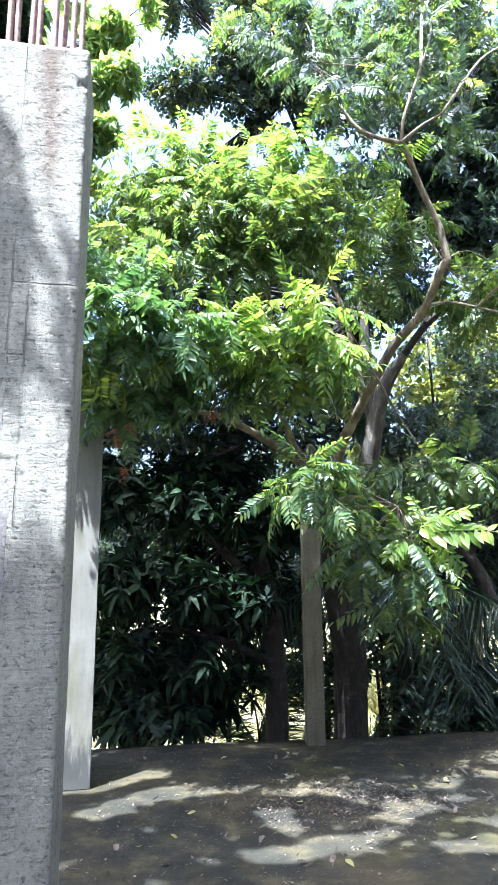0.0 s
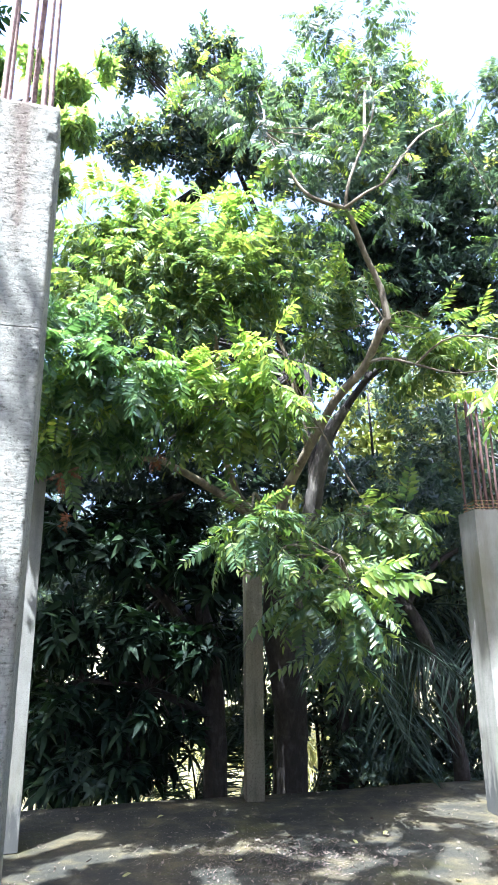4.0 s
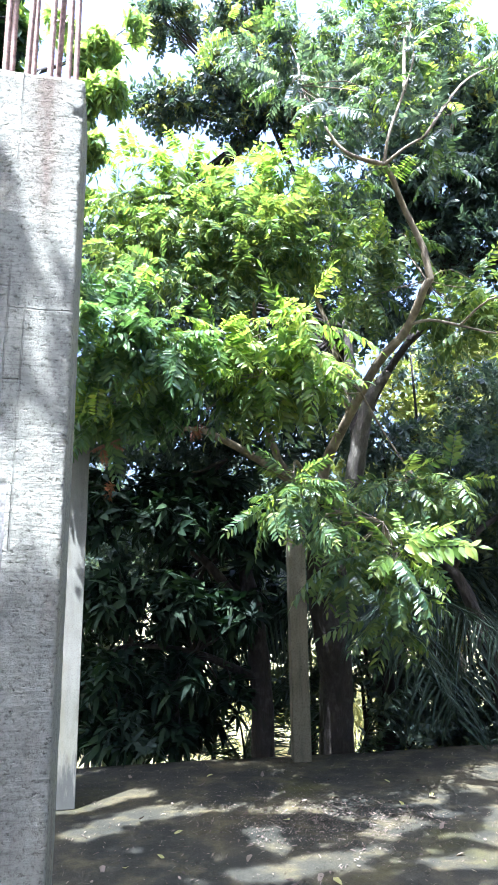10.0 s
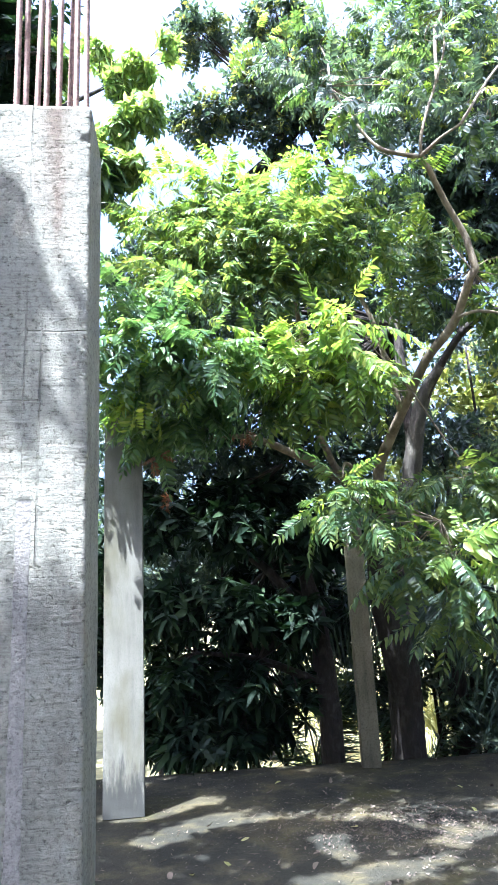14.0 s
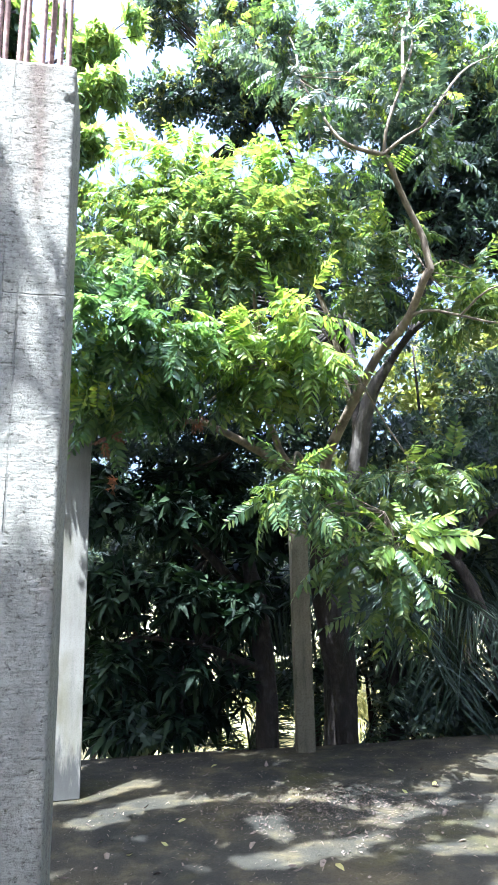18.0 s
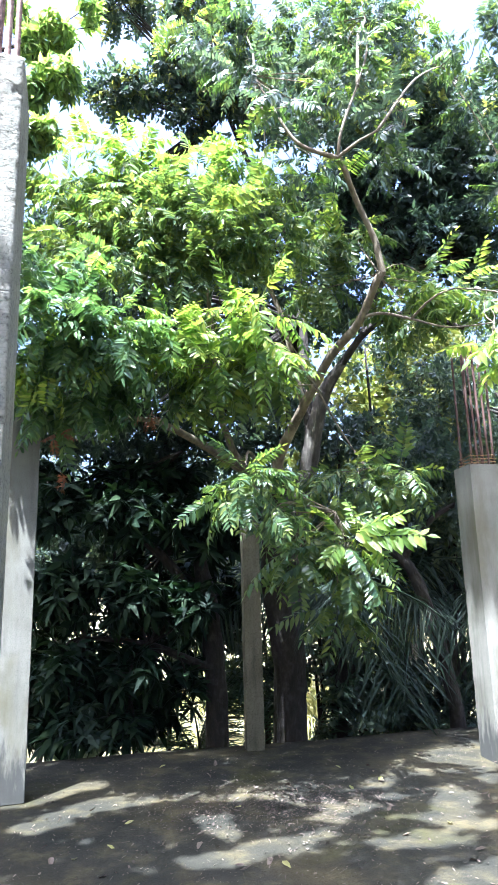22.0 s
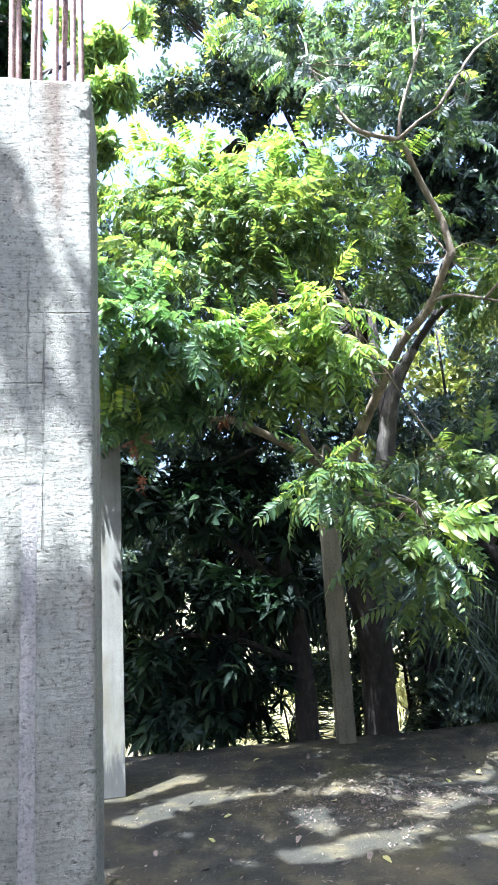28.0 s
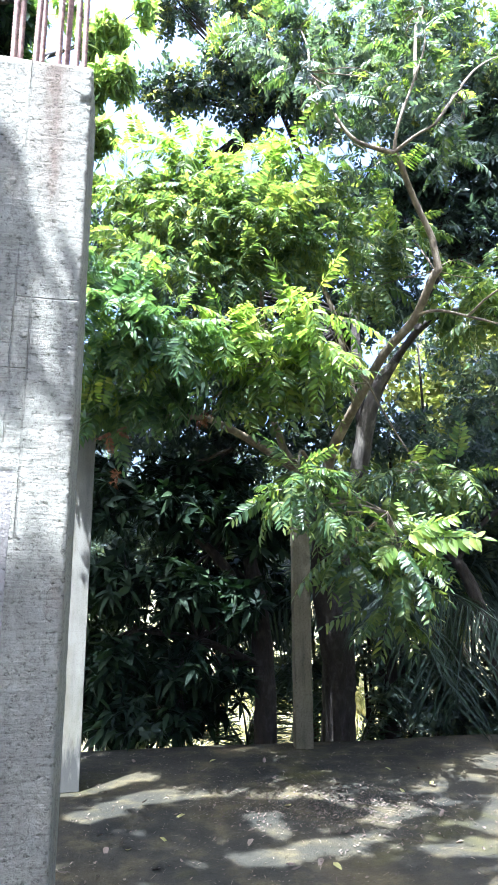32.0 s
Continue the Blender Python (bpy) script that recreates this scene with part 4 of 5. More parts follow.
# ---- the broad-leaved tree in the shade ----
mango = thing("broad_leaved_tree", "low dark tree with long drooping leaves, deep in shade", "tree", at=(-0.15, 7.7, -1.25))
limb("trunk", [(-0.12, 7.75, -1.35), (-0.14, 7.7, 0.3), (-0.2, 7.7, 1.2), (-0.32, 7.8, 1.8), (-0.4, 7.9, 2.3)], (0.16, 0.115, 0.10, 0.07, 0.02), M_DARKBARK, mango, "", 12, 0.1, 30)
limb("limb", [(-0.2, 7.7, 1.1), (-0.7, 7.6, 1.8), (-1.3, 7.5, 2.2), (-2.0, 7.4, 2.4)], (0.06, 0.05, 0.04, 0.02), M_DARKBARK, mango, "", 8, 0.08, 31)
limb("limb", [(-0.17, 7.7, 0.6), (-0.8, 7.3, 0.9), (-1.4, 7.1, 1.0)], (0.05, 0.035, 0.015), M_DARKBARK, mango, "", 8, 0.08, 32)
MANGO_ROOTS = [(-0.7, 7.6, 1.8), (-1.3, 7.5, 2.2), (-2.0, 7.4, 2.4), (-0.8, 7.3, 0.9), (-1.4, 7.1, 1.0), (-0.5, 7.9, 3.0)]
MANGO_FRONT = [
    ((-1.71, 7.20, 2.31), (0.41, 0.34, 0.35), 40), ((-1.03, 7.30, 2.19), (0.48, 0.37, 0.35), 44), ((-0.39, 7.50, 2.13), (0.43, 0.39, 0.43), 40),
    ((-1.57, 7.00, 1.45), (0.39, 0.35, 0.39), 44), ((-0.92, 7.00, 1.38), (0.39, 0.35, 0.39), 44), ((-0.40, 7.40, 1.25), (0.36, 0.35, 0.42), 34),
    ((-1.54, 6.95, 0.73), (0.33, 0.30, 0.33), 38), ((-0.92, 7.10, 0.64), (0.34, 0.31, 0.34), 34), ((-1.51, 6.90, 0.19), (0.27, 0.22, 0.16), 26),
    ((-1.03, 7.10, 0.19), (0.22, 0.22, 0.19), 18), ((-0.48, 7.60, 0.52), (0.25, 0.25, 0.31), 18)]
MANGO_BACK = [
    ((-2.25, 8.00, 2.76), (0.60, 0.48, 0.46), 60), ((-1.05, 8.30, 2.71), (0.97, 0.59, 0.34), 80), ((-0.04, 8.20, 2.19), (0.41, 0.43, 0.55), 44),
    ((-2.43, 7.60, 1.48), (0.44, 0.73, 1.20), 80), ((-0.07, 8.60, 1.22), (0.29, 0.39, 0.58), 30), ((-1.46, 8.80, 1.12), (1.26, 0.93, 0.81), 110),
    ((-0.76, 8.70, 1.71), (0.80, 0.66, 0.66), 60)]
MANGO_BACK += [((-0.95, 8.0, 0.12), (0.40, 0.30, 0.28), 56), ((-2.05, 7.8, 0.30), (0.50, 0.40, 0.45), 70), ((-1.55, 8.0, 0.45), (0.5, 0.4, 0.5), 60)]
MANGO = MANGO_FRONT + MANGO_BACK
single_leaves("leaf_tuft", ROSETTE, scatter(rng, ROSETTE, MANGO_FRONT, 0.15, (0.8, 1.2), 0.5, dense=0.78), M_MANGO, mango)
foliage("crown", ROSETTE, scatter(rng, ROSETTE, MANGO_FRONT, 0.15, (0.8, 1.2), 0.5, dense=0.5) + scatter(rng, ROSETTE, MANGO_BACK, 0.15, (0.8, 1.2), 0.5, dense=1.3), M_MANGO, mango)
MANGO_LOW = [((-1.38, 6.78, 0.28), (0.22, 0.14, 0.26), 16), ((-1.15, 6.85, 0.10), (0.16, 0.12, 0.12), 8)]
foliage("low_foliage", ROSETTE, scatter(rng, ROSETTE, MANGO_LOW, 0.1, (0.55, 0.85), 0.5), M_PALM, mango, "mid-green leaf tufts near the ground")
twigs("twig", rng, MANGO_ROOTS, MANGO, M_DARKBARK, mango, 0.014, 5)

foliage("reddish_tuft", ROSETTE, scatter(rng, ROSETTE, [((-1.63, 7.0, 2.5), (0.10, 0.08, 0.10), 5)], 0.8, (0.3, 0.42), 0.5), M_RED, mango, "young reddish hanging leaves")
foliage("dry_leaves", PINNATE, scatter(rng, PINNATE, [((-0.66, 5.9, 2.88), (0.10, 0.08, 0.05), 5), ((-1.18, 5.1, 2.54), (0.15, 0.1, 0.03), 4)], 0.8, (0.25, 0.4), 0.5), M_RED, tree, "withered reddish-brown leaves")

# ---- tree beside the near column, and its crown over the slab ----
side = thing("lance_leaved_tree", "tree beside the slab whose crown hangs over it", "tree", at=(-4.2, 3.0, -1.25))
limb("trunk", [(-4.2, 3.0, -1.35), (-4.1, 3.0, 1.0), (-3.8, 3.1, 2.8), (-3.3, 3.2, 4.2)], (0.24, 0.19, 0.16, 0.13), M_DARKBARK, side, "", 12, 0.1, 40)
limb("limb", [(-3.3, 3.2, 4.2), (-2.9, 3.9, 5.2), (-2.4, 4.4, 5.7), (-1.9, 4.6, 5.9)], (0.08, 0.05, 0.025, 0.010), M_DARKBARK, side, "", 8, 0.08, 41)
limb("limb", [(-3.3, 3.2, 4.2), (-2.6, 2.4, 5.4), (-1.4, 1.8, 5.9), (-0.4, 1.2, 6.1)], (0.10, 0.08, 0.05, 0.02), M_DARKBARK, side, "", 8, 0.08, 42)
limb("limb", [(-3.3, 3.2, 4.2), (-3.2, 4.8, 5.6), (-2.7, 6.2, 6.8), (-2.1, 6.8, 7.6)], (0.09, 0.06, 0.035, 0.012), M_DARKBARK, side, "", 8, 0.08, 43)
SIDE_ROOTS = [(-3.2, 4.8, 5.6), (-2.7, 6.2, 6.8), (-2.1, 6.8, 7.6), (-2.9, 3.9, 5.2), (-2.4, 4.4, 5.7), (-1.9, 4.6, 5.9), (-2.6, 2.4, 5.4), (-1.4, 1.8, 5.9), (-0.4, 1.2, 6.1)]
SIDE_SEEN = [
    ((-2.05, 6.75, 6.90), (0.14, 0.30, 0.28), 22), ((-2.00, 6.80, 6.30), (0.12, 0.30, 0.25), 18),
    ((-2.10, 6.75, 7.52), (0.20, 0.33, 0.20), 26), ((-1.86, 6.75, 7.07), (0.12, 0.33, 0.12), 14), ((-2.31, 6.75, 6.63), (0.12, 0.33, 0.35), 24),
    ((-2.28, 7.05, 6.14), (0.12, 0.33, 0.12), 12), ((-2.87, 6.90, 7.15), (0.24, 0.57, 1.03), 70), ((-2.34, 6.75, 8.00), (0.22, 0.33, 0.12), 18)]
SIDE_HANG = [((-1.81, 6.75, 7.67), (0.22, 0.33, 0.22), 34), ((-1.70, 6.75, 6.99), (0.20, 0.33, 0.22), 34), ((-1.86, 6.75, 6.35), (0.15, 0.33, 0.17), 26),
    ((-1.44, 6.75, 7.91), (0.15, 0.33, 0.12), 18), ((-2.04, 6.90, 5.82), (0.12, 0.33, 0.12), 18)]
GAPS = [(-2.55, 2.67, -2.35, 2.77, 0.06), (-2.47, 2.90, -2.19, 3.16, 0.07), (-2.18, 3.13, -1.82, 3.32, 0.13), (-1.82, 3.35, -1.47, 3.53, 0.13), (-2.37, 3.67, -2.22, 3.76, 0.08),
        (-1.31, 3.32, -1.06, 3.46, 0.13), (-1.06, 3.46, -0.65, 3.34, 0.14), (-0.80, 3.19, -0.47, 2.90, 0.11), (-0.68, 2.75, -0.64, 2.75, 0.08), (-0.39, 3.44, -0.18, 3.58, 0.11), (-0.23, 3.10, -0.12, 3.09, 0.05),
        (-1.41, 2.76, -1.34, 2.47, 0.05), (-1.48, 2.07, -1.25, 2.12, 0.04), (-1.18, 2.23, -0.92, 2.37, 0.07), (-0.92, 2.37, -0.72, 2.46, 0.06), (-0.49, 2.31, -0.37, 2.31, 0.03), (-0.31, 2.30, -0.09, 2.29, 0.07),
        (-0.06, 2.59, 0.08, 2.51, 0.05), (0.24, 3.15, 0.21, 2.89, 0.09), (-2.50, 3.77, -2.80, 3.40, 0.21)]
BRIGHT_SIDE = [(0.76, 3.00, 1.22, 3.35, 0.22), (0.60, 3.45, 0.90, 3.47, 0.06), (0.74, 2.51, 0.85, 2.50, 0.32), (-0.14, 1.79, 0.08, 1.88, 0.07), (-0.22, 1.62, 0.48, 1.91, 0.11), (-0.24, 1.50, 0.29, 1.52, 0.18),
               (-0.50, 1.33, 0.17, 1.29, 0.08), (0.18, 2.71, 0.21, 2.48, 0.05), (-0.08, 2.61, 0.25, 3.02, 0.05), (-0.34, 2.28, -0.08, 2.34, 0.05), (0.30, 1.50, 0.75, 1.80, 0.30), (-0.10, 1.10, 0.70, 1.10, 0.20)]
CLEAR = [(-1.266, 0.655, -1.438, 0.617, 0.033), (-1.201, 0.622, -1.447, 0.593, 0.033), (-1.234, 0.569, -1.340, 0.561, 0.040), (-1.271, 0.508, -1.312, 0.523, 0.022), (-1.345, 0.386, -1.423, 0.396, 0.010),
         (-1.570, 0.348, -1.620, 0.349, 0.010), (-1.405, 0.285, -1.666, 0.246, 0.025), (-1.419, 0.264, -1.618, 0.213, 0.015), (-1.25, 0.80, -0.90, 1.05, 0.146), (-1.27, 0.72, -1.42, 0.70, 0.046)]


def open_sky(x, y, gaps):
    """How far the place lies from the nearest opening in the crown (negative: inside one)."""
    best = 9.0
    for ax, ay, bx, by, r in gaps:
        k = min(1, max(0, ((x - ax) * (bx - ax) + (y - ay) * (by - ay)) / ((bx - ax) ** 2 + (by - ay) ** 2)))
        best = min(best, math.hypot(x - ax - k * (bx - ax), y - ay - k * (by - ay)) - r)
    return best


def canopy(rng_c, x0, x1, y0, y1, z, step, gaps, size, margin=0.03):
    """Unseen level layer of broad leaves; openings are shaped for sun patches on the slab."""
    made = []
    for i in range(int((x1 - x0) / step)):
        for j in range(int((y1 - y0) / step)):
            x, y = x0 + step * (i + rng_c.uniform()), y0 + step * (j + rng_c.uniform())
            a, k = rng_c.uniform(0, 6.28), rng_c.uniform(*size)
            way = np.array((math.cos(a), math.sin(a), rng_c.normal() * 0.15))
            if min(open_sky(x + way[0] * 0.20 * k * u, y + way[1] * 0.20 * k * u, gaps) for u in (0.0, 0.35, 0.7, 1.0)) > margin * k * rng_c.uniform(0.5, 1.2):
                made.append((int(rng_c.integers(len(BROAD))), *aim(way, rng_c.normal() * 0.3, np.array((x, y, z + rng_c.normal() * 0.05)), k)))
    return made


# Clumps added to shade the left column and hold back skylight.
SIDE_FAR = [((-2.4, 4.45, 6.0), (0.40, 0.18, 0.2), 40),
            ((-3.0, 5.0, 6.0), (0.5, 0.4, 0.3), 120)]
SIDE_REAR = [((-2.7, 5.6, 6.0), (0.7, 0.7, 0.4), 130), ((-2.6, 6.6, 6.3), (0.7, 0.6, 0.4), 110), ((-2.4, 5.0, 6.3), (0.45, 0.4, 0.2), 70), ((-2.6, -0.25, 6.0), (0.4, 0.34, 0.2), 110), ((-0.7, -0.3, 6.0), (0.6, 0.36, 0.2), 100), ((-2.4, -1.3, 6.0), (0.9, 0.7, 0.3), 140), ((-0.9, -1.3, 6.0), (0.9, 0.7, 0.3), 140), ((-4.0, 0.6, 5.6), (0.8, 1.2, 0.6), 150), ((-4.8, -1.4, 5.6), (1.2, 1.3, 0.7), 200), ((-4.9, 2.5, 5.6), (1.2, 1.3, 0.7), 200), ((-4.4, 5.2, 5.0), (1.2, 1.2, 0.8), 160), ((-3.4, 3.9, 5.6), (0.5, 0.7, 0.4), 90)]
rng_over = np.random.default_rng(78)
for _ in range(16):
    fx, fy = rng_over.uniform(-2.9, 0.6), rng_over.uniform(1.4, 3.6)
    GAPS.append((fx, fy, fx + rng_over.uniform(-0.08, 0.08), fy + 0.02, 0.004))
# Layers added above the view to cast the dapples on slab and columns.
over = canopy(rng_over, -3.4, 0.75, 0.95, 2.95, 6.0, 0.05, GAPS + BRIGHT_SIDE + CLEAR, (0.7, 1.2)) + canopy(rng_over, -3.4, 0.75, 2.95, 3.65, 6.0, 0.05, GAPS + BRIGHT_SIDE, (0.7, 1.2))
over += canopy(rng_over, -3.0, -2.1, 3.65, 4.45, 6.0, 0.05, GAPS, (0.7, 1.2)) + canopy(rng_over, 0.75, 1.45, 3.85, 4.40, 7.5, 0.07, [], (0.8, 1.3))
over += canopy(np.random.default_rng(77), -2.3, -0.9, -0.75, 0.95, 6.0, 0.022, CLEAR, (0.28, 0.48), 0.02)
foliage("crown", ROSETTE, scatter(rng, ROSETTE, SIDE_REAR, 0.1, (0.9, 1.3), 0.5, dense=2.4), M_LEAF, side)
foliage("hanging_leaves", ROSETTE, scatter(rng, ROSETTE, SIDE_SEEN, 0.5, (0.5, 0.9), 0.6, dense=1.7) + scatter(rng, ROSETTE, SIDE_HANG, 0.5, (0.5, 0.9), 0.6, dense=1.1), M_SIDE, side, "long light green leaves")
foliage("leaves", PINNATE, scatter(rng, PINNATE, SIDE_FAR, 0.1, (0.9, 1.3), 0.4, dense=1.5), M_MANGO, side)
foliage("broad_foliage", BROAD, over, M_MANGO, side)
twigs("twig", rng, SIDE_ROOTS, SIDE_SEEN + SIDE_HANG, M_DARKBARK, side, 0.008, 2)


# Tree added out of view; its crown holds skylight off the slab.
flank = thing("spreading_tree", "unseen tree added at the slab's rear corner, its spreading crown cuts skylight", "tree", at=(5.2, 0.0, -1.25))
limb("trunk", [(5.2, 0.0, -1.35), (5.1, 0.0, 1.0), (4.8, 0.1, 2.8), (4.2, 0.2, 4.4)], (0.24, 0.19, 0.16, 0.12), M_DARKBARK, flank, "", 12, 0.1, 45)
FLANK_ROOTS = [(4.2, 0.2, 4.4), (4.0, 0.3, 4.8), (4.4, 0.0, 4.8)]
FLANK = [((0.4, -2.8, 5.4), (1.4, 0.8, 0.5), 170), ((3.0, -3.0, 5.4), (1.4, 0.9, 0.5), 170), ((-2.2, -2.9, 5.6), (1.4, 0.9, 0.5), 170), ((1.2, -1.6, 5.2), (1.0, 0.8, 0.4), 130), ((2.8, -1.6, 5.3), (1.0, 0.9, 0.4), 130), ((2.0, 0.2, 5.0), (0.9, 0.8, 0.4), 150), ((0.7, -0.2, 5.0), (0.8, 0.8, 0.4), 140), 
         ((3.2, 1.6, 5.1), (0.9, 0.9, 0.4), 150), ((3.6, 3.0, 5.2), (0.9, 0.9, 0.4), 150), ((4.2, 0.2, 5.6), (1.2, 1.4, 0.7), 220), ((4.4, 2.6, 5.5), (1.2, 1.3, 0.7), 200), ((4.3, -2.2, 5.5), (1.2, 1.2, 0.7), 180), ((4.6, 4.6, 5.2), (1.0, 1.0, 0.8), 140)]
foliage("crown", ROSETTE, scatter(rng, ROSETTE, FLANK, 0.1, (0.9, 1.3), 0.5, dense=2.4), M_LEAF, flank)
twigs("twig", rng, FLANK_ROOTS, FLANK, M_DARKBARK, flank, 0.02, 3)


# ---- trees and palms beyond the slab ----
def palm_frond(seed, length=2.4, leaflet=0.55, pairs=34, arch=0.9, hang=1.1):
    rng_f = np.random.default_rng(seed)
    pts = [(length * u, 0, length * (0.45 * u - arch * u * u)) for u in np.linspace(0, 1, 7)]
    items = [tube(pts, np.linspace(0.022, 0.005, 7), 5, 0, seed, 2)]
    for i in range(pairs):
        u = 0.14 + 0.86 * i / pairs
        x, z = length * u, length * (0.45 * u - arch * u * u)
        slope = math.atan2(0.45 - 2 * arch * u, 1)
        size = leaflet * (0.55 + 0.6 * math.sin(math.pi * min(0.93, 0.12 + 0.8 * u))) * rng_f.uniform(0.85, 1.1)
        for s in (-1, 1):
            v, f = blade(size, 0.010 * rng_f.uniform(0.8, 1.2), 0.5, rng_f.uniform(0.25, 0.6) * hang)
            r = rot("Y", -slope) @ rot("Z", s * radians(rng_f.uniform(42, 62))) @ rot("Y", radians(rng_f.uniform(5, 40) * hang)) @ rot("X", s * radians(rng_f.uniform(-25, 10)))
            items.append((v @ r.T + (x, 0, z), f))
    return merge(items)


def palm(label, at, height, fronds, length, mat, seed, spread_angle=(-10, 55), group="palms"):
    rp = np.random.default_rng(seed)
    p = thing("coconut_palm", label, "palm", group, at)
    x, y, z = at
    limb("trunk", [(x, y, z - 0.1), (x + 0.05, y, z + height * 0.5), (x, y + 0.05, z + height)], (0.16, 0.12, 0.10), M_DARKBARK, p, "", 12, 0.06, seed)
    shapes = [tri_mesh("frond", *palm_frond(seed * 10 + k, length * rp.uniform(0.85, 1.1), length * 0.27, 46, rp.uniform(0.6, 1.0)), mat) for k in range(3)]
    for k in range(fronds):
        ob = keep_place(mesh_part("frond", shapes[k % 3]), p)
        ob.matrix_basis = Matrix.Translation((x, y, z + height)) @ pose(0, 0, 0, 0, 0, 360 * k / fronds + rp.uniform(-15, 15)) @ pose(0, 0, 0, rp.uniform(-15, 15), rp.uniform(-spread_angle[1], -spread_angle[0]), 0)
    return p


# Dark and pale fronds carry shade and sunlight in their greens.
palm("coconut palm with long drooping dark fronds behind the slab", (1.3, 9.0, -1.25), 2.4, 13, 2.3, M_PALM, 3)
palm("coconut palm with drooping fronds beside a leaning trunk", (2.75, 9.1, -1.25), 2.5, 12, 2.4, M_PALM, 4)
palm("coconut palm, sunlit, standing beyond the trees", (3.0, 12.5, -1.25), 3.0, 13, 2.6, M_SUNLEAF, 5)
palm("young palm with pale sunlit fronds close to the ground", (0.3, 13.2, -1.25), 0.3, 12, 1.7, M_LIT_YELLOWED, 6, (10, 80), "young palms")
palm("young palm with pale sunlit fronds close to the ground", (1.5, 13.6, -1.25), 0.3, 12, 1.7, M_LIT_YELLOWED, 7, (10, 80), "young palms")
palm("young palm with pale sunlit fronds close to the ground", (-1.4, 13.4, -1.25), 0.3, 12, 1.7, M_LIT_YELLOWED, 8, (10, 80), "young palms")

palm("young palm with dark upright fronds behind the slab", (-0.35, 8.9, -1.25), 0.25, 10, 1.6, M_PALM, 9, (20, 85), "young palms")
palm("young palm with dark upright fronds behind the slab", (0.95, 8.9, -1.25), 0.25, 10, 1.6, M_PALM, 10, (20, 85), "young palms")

lean = thing("leaning_tree", "small leaning trunk with few leaves behind the slab", "tree", at=(2.5, 8.1, -1.25))
limb("trunk", [(2.55, 8.1, -1.35), (2.50, 8.1, -0.1), (2.48, 8.1, 0.15), (2.36, 8.05, 0.72), (2.20, 8.0, 1.29), (2.02, 8.0, 1.68), (1.7, 8.1, 1.95)], (0.11, 0.085, 0.08, 0.075, 0.07, 0.06, 0.04), M_DARKBARK, lean, "", 10, 0.1, 50)
limb("branch", [(1.98, 8.0, 1.68), (2.3, 8.0, 2.1), (2.6, 8.0, 2.3), (3.0, 7.9, 2.45)], (0.045, 0.035, 0.03, 0.015), M_DARKBARK, lean, "", 8, 0.08, 51)
LEAN = [((1.9, 8.2, 2.3), (0.6, 0.4, 0.4), 70), ((2.7, 8.1, 2.6), (0.6, 0.5, 0.4), 80), ((2.3, 8.4, 3.0), (0.8, 0.4, 0.5), 90)]
foliage("crown", SPRAY, scatter(rng, SPRAY, LEAN, 0.15, (0.9, 1.4), 0.9), M_DARKLEAF, lean)

right = thing("slender_tree", "slender brown trunk close beside a grey column", "tree", at=(3.27, 7.65, -1.25))
limb("trunk", [(3.27, 7.65, -1.35), (3.27, 7.62, 0.0), (3.30, 7.6, 0.8), (3.37, 7.6, 2.1), (3.55, 7.8, 2.9)], (0.10, 0.08, 0.075, 0.07, 0.05), M_DARKBARK, right, "", 12, 0.1, 55)
RIGHT = [((3.5, 7.9, 2.9), (0.7, 0.5, 0.6), 110), ((4.2, 7.8, 3.6), (0.8, 0.6, 0.9), 150), ((3.9, 7.6, 2.2), (0.5, 0.4, 0.5), 60)]
foliage("crown", SPRAY, scatter(rng, SPRAY, RIGHT, 0.15, (0.9, 1.4), 0.9), M_DARKLEAF, right)


BUSH = [
    ((1.07, 9.30, 0.68), (0.43, 0.42, 0.51), 110), ((1.90, 8.90, 0.22), (0.33, 0.26, 0.25), 70), ((2.52, 9.40, 0.21), (0.35, 0.35, 0.43), 80),
    ((1.73, 9.80, 0.40), (0.38, 0.34, 0.38), 80), ((0.44, 9.60, 1.11), (0.36, 0.55, 0.85), 110), ((2.15, 9.00, 2.22), (0.56, 0.40, 0.33), 110),
    ((2.86, 9.00, 1.98), (0.41, 0.40, 0.48), 110), ((1.59, 9.20, 2.25), (0.42, 0.34, 0.34), 80), ((3.23, 9.40, 0.61), (0.35, 0.53, 0.83), 110),
    ((1.11, 9.20, 1.60), (0.34, 0.31, 0.34), 70)]
BUSH_UP = [
    ((3.02, 9.40, 3.91), (0.51, 0.53, 0.67), 170), ((1.48, 9.00, 3.44), (0.41, 0.33, 0.33), 90), ((3.49, 9.20, 3.05), (0.34, 0.45, 0.65), 120),
    ((2.41, 9.20, 3.07), (0.42, 0.34, 0.34), 90), ((0.70, 9.20, 2.50), (0.34, 0.38, 0.50), 80), ((2.07, 9.60, 4.86), (0.36, 0.29, 0.28), 40)]
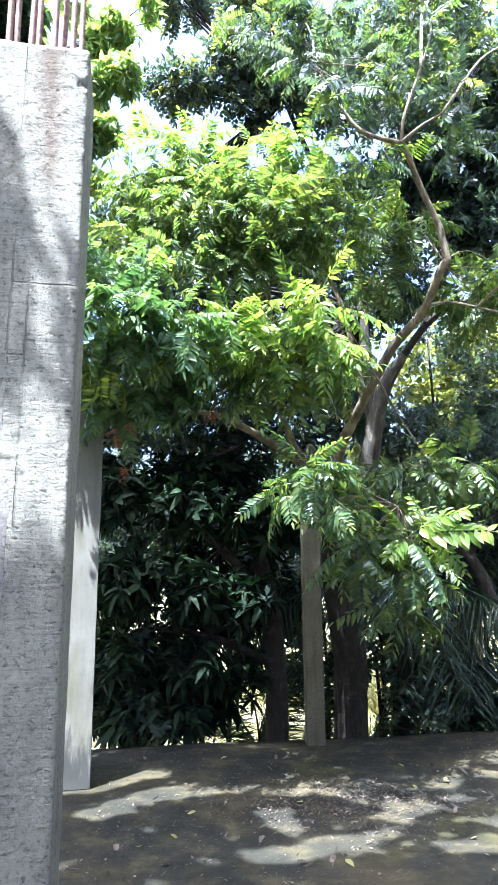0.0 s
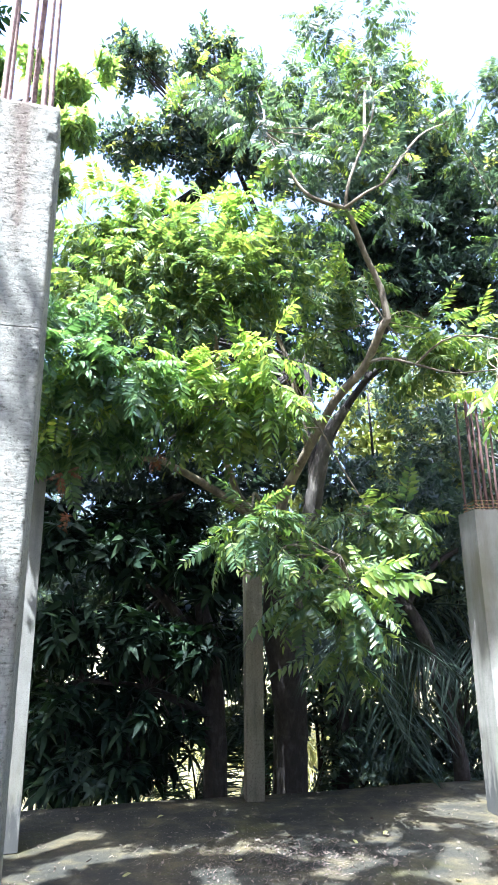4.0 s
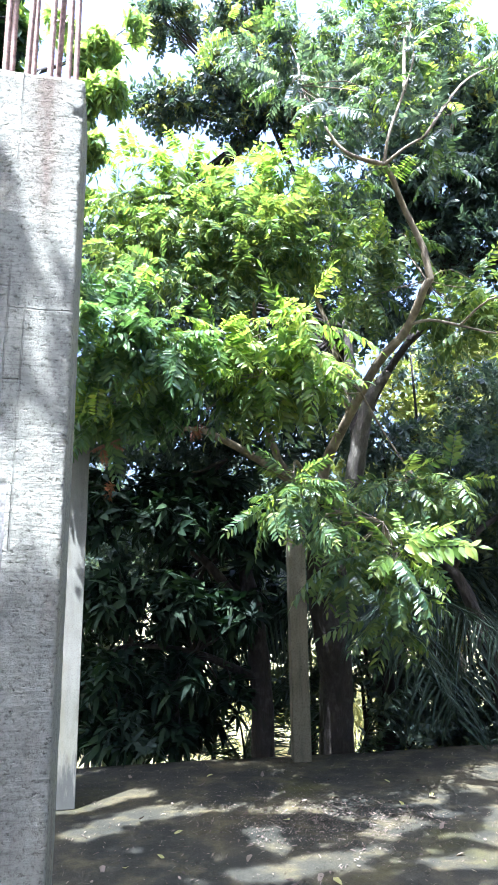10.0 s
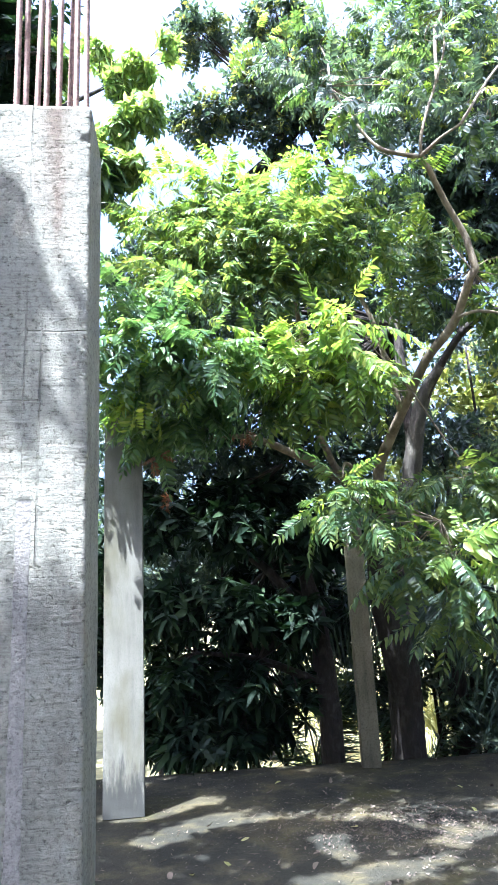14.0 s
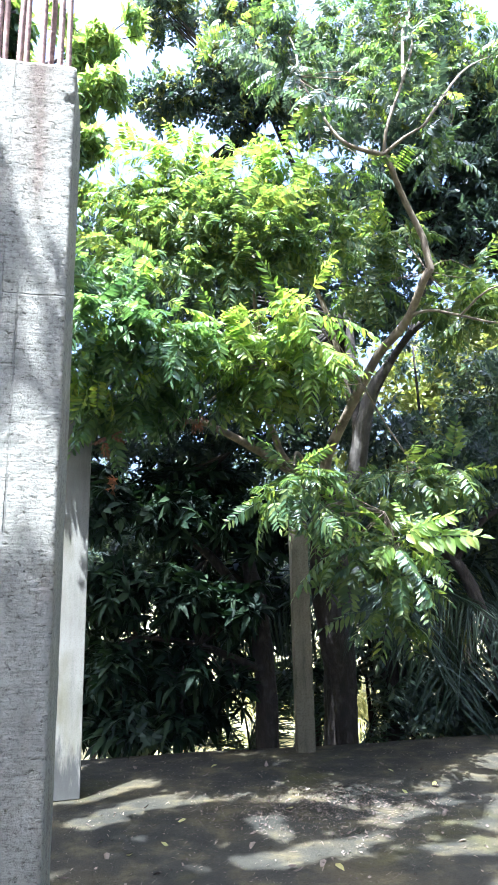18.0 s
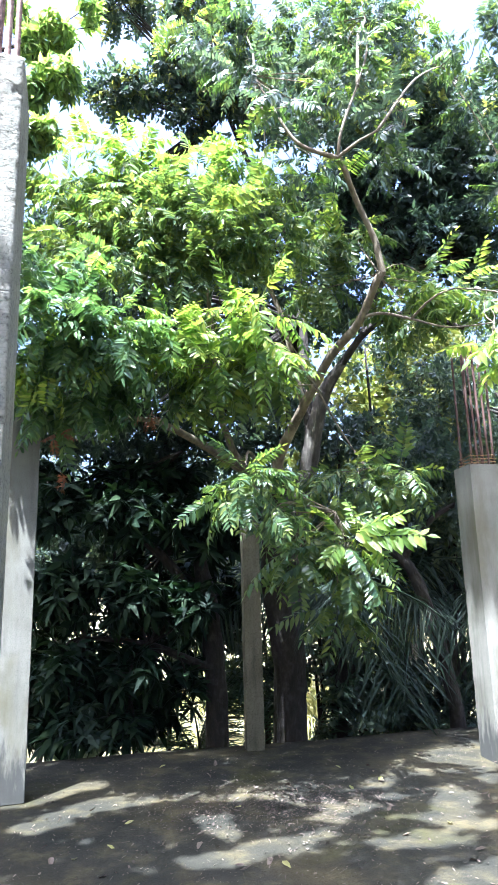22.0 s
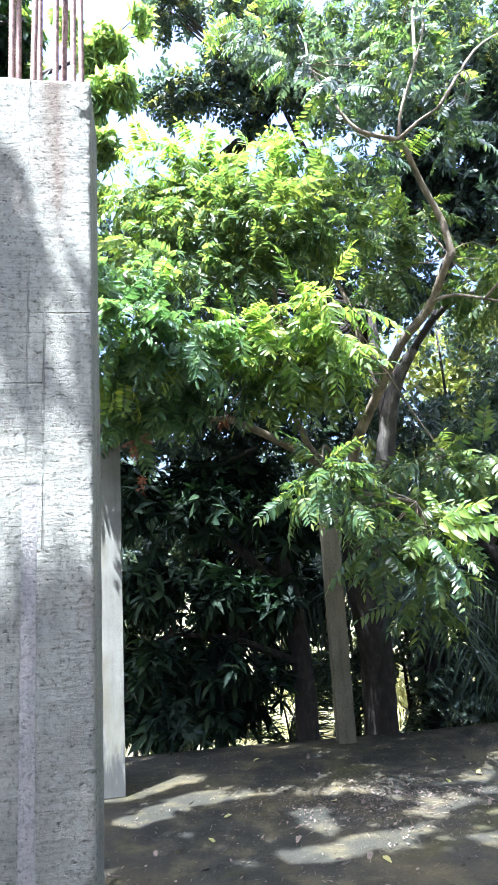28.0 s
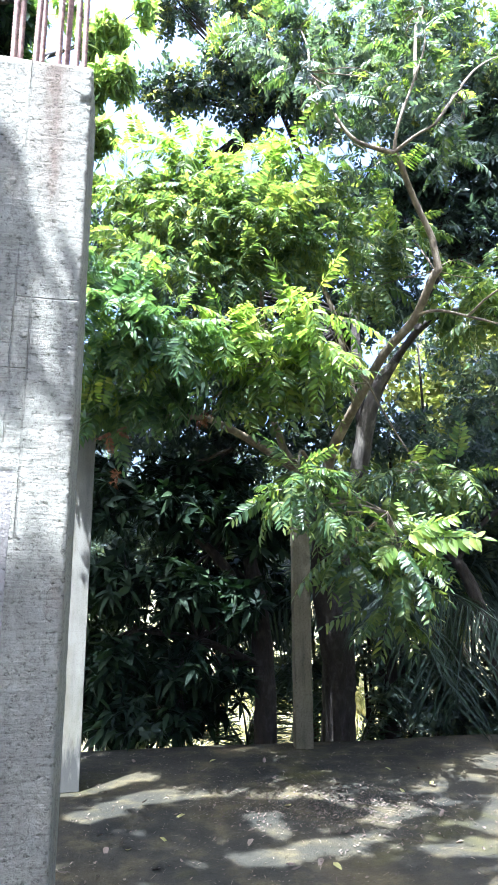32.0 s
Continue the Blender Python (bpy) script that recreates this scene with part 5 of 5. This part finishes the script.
BUSH_LEFT = [
    ((-2.40, 9.20, 1.90), (0.60, 0.40, 0.50), 150), ((-1.50, 9.20, 2.30), (0.70, 0.40, 0.45), 150), ((-2.34, 9.30, 0.92), (0.74, 0.70, 0.82), 70), ((-1.28, 9.50, 0.95), (0.76, 0.68, 0.76), 60), ((-0.28, 9.50, 0.64), (0.44, 0.43, 0.52), 90),
    ((-1.93, 8.90, 0.02), (0.40, 0.26, 0.18), 70), ((-1.75, 8.95, 0.25), (0.32, 0.22, 0.26), 75), ((-1.55, 8.60, -0.25), (0.45, 0.20, 0.18), 45), ((-0.85, 9.60, 1.75), (0.77, 0.62, 0.61), 120), ((0.40, 9.40, 0.21), (0.28, 0.22, 0.20), 50),
    ((1.51, 8.70, 0.07), (0.24, 0.22, 0.08), 50), ((2.33, 8.80, -0.10), (0.40, 0.22, 0.10), 70), ((3.02, 8.80, 0.01), (0.25, 0.22, 0.25), 60)]
BUSH_RIGHT = [
    ((3.75, 9.30, 0.20), (0.45, 0.35, 0.45), 130), ((4.10, 9.40, 1.10), (0.50, 0.40, 0.60), 170), ((3.90, 9.30, 2.00), (0.45, 0.40, 0.50), 140), ((4.60, 9.50, 0.40), (0.50, 0.40, 0.60), 150),
    ((4.60, 9.50, 1.90), (0.55, 0.40, 0.70), 170), ((3.35, 9.60, 1.50), (0.40, 0.35, 0.50), 120)]
for k, (centre, radii, count) in enumerate(BUSH + BUSH_UP + BUSH_LEFT + BUSH_RIGHT):
    x, y, z = centre
    shrub = thing("shrub", "dark leafy undergrowth shrub in the shade", "shrub", "undergrowth", (x, y, -1.25))
    limb("stem", [(x, y + 0.1, -1.35), (x + 0.05, y, (z - 1.25) / 2), (x, y, z)], (0.04, 0.03, 0.015), M_DARKBARK, shrub, "", 6, 0.1, 200 + k)
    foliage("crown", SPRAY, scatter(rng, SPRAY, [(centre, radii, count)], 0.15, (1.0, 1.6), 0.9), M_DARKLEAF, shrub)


def far_tree(label, at, height, spread_r, count, mat, seed):
    rf = np.random.default_rng(seed)
    x, y, z = at
    t = thing("background_tree", label, "tree", "trees beyond the slab", at)
    limb("trunk", [(x, y, z - 0.1), (x + 0.1, y, z + height * 0.4), (x - 0.1, y, z + height * 0.75)], (0.2, 0.14, 0.06), M_DARKBARK, t, "", 8, 0.1, seed)
    cl = []
    for k in range(7):
        a = rf.uniform(0, 6.28)
        c = (x + spread_r * 0.55 * math.cos(a), y + spread_r * 0.45 * math.sin(a), z + height * rf.uniform(0.42, 0.88))
        cl.append((c, (spread_r * 0.55, spread_r * 0.5, height * 0.17), count // 7))
    foliage("crown", SPRAY, scatter(rf, SPRAY, cl, 0.2, (1.4, 2.2), 0.9), mat, t)
    twigs("twig", rf, [(x, y, z + height * 0.5), (x, y, z + height * 0.7)], cl, M_DARKBARK, t, 0.03, 4)


far_tree("sunlit yellow-green tree behind the leaning limb", (2.4, 11.0, -1.25), 7.0, 1.6, 900, M_SUNLEAF, 60)
for k, (x, y, h, r) in enumerate(((-5.5, 13, 6.0, 2.6), (-1.5, 19, 7.5, 3.2), (1.5, 20, 7.5, 3.2), (5.5, 12.5, 7.5, 2.8), (8.0, 15, 8.0, 3.2), (-8.0, 14, 8.0, 3.2), (4.8, 19, 7.0, 3.0), (-5, 20, 7.0, 3.0))):
    far_tree("leafy tree standing beyond the slab", (x, y, -1.25), h + 0.7, r, 700, M_DARKLEAF, 70 + k)


# ---- litter on the slab ----
def litter():
    rl = np.random.default_rng(5)
    shapes = [blade(0.06, 0.014, 0.3, 0.2), blade(0.045, 0.016, 0.15, -0.3), blade(0.085, 0.012, 0.2, 0.4), (np.array([(0, 0.002, 0), (0.12, 0.004, 0.004), (0.12, 0, 0.004), (0, -0.002, 0)]), np.array([(0, 2, 1), (0, 3, 2)]))]
    made = []
    for k in range(9000):
        x, y = (rl.uniform(-2.2, 4.0), rl.uniform(3.2, 7.2)) if k % 3 else (0.30 + rl.normal() * 0.42, 5.15 + rl.normal() * 0.30)
        if y > 6.9 + 0.2 * x:
            continue
        s = rl.uniform(0.08, 0.34) if k % 4 else rl.uniform(0.25, 0.55)
        r = rot("Z", rl.uniform(0, 6.28)) @ rot("Y", rl.normal() * 0.25) @ rot("X", rl.normal() * 0.4)
        made.append((int(rl.integers(4)), r * s, np.array((x, y, 0.012 + 0.018 * noise.noise((x * 0.8, y * 0.8, 1)) + 0.006 * noise.noise((x * 4, y * 4, 2))))))
    v, f = joined(shapes, made)
    tagged(mesh_part("leaf_litter", tri_mesh("leaf_litter", v, f, M_DRY)), "small dry leaves and twigs strewn over the slab", "leaf litter", kind="stuff")
    one = [tri_mesh("fallen_leaf", *blade(0.065, 0.015, 0.3, -0.35), M_DRY), tri_mesh("fallen_leaf", *blade(0.075, 0.017, 0.3, 0.4), M_DRY), tri_mesh("fallen_leaf", *blade(0.07, 0.017, 0.3, 0.3), M_LIT_YELLOWED)]
    for k in range(60):
        x, y = rl.uniform(-1.3, 3.0), rl.uniform(3.5, 6.4)
        ob = mesh_part("fallen_leaf", one[k % 3])
        ob.matrix_basis = pose(x, y, 0.016 + 0.018 * noise.noise((x * 0.8, y * 0.8, 1)), rl.uniform(-12, 12), rl.uniform(-10, 10), rl.uniform(0, 360))
        tagged(ob, "single yellowed leaf lying on the slab" if k % 3 == 2 else "single dry brown leaf lying on the slab", "leaf", "fallen leaves")


litter()

# ---- unseen plain wall behind and trees on both flanks, added against skylight ----
wall = tagged(part("wall_south", box(-8.0, 9.0, -3.4, -3.15, 0, 3.4, 0.01), M_PLASTER), "unseen plain cement wall added to close the slab", "wall", kind="structure")
for k, (x, y, h, r) in enumerate(((-7.0, -1.5, 8.5, 3.0), (-7.5, 3.5, 8.5, 3.0), (-7.0, 8.5, 8.0, 3.0), (8.5, -1.0, 8.5, 3.2), (8.8, 4.0, 8.5, 3.2), (8.5, 9.0, 8.5, 3.0))):
    far_tree("unseen leafy tree added at the flank of the slab", (x, y, -1.25), h, r, 1000, M_DARKLEAF if k % 2 else M_LEAF, 90 + k)
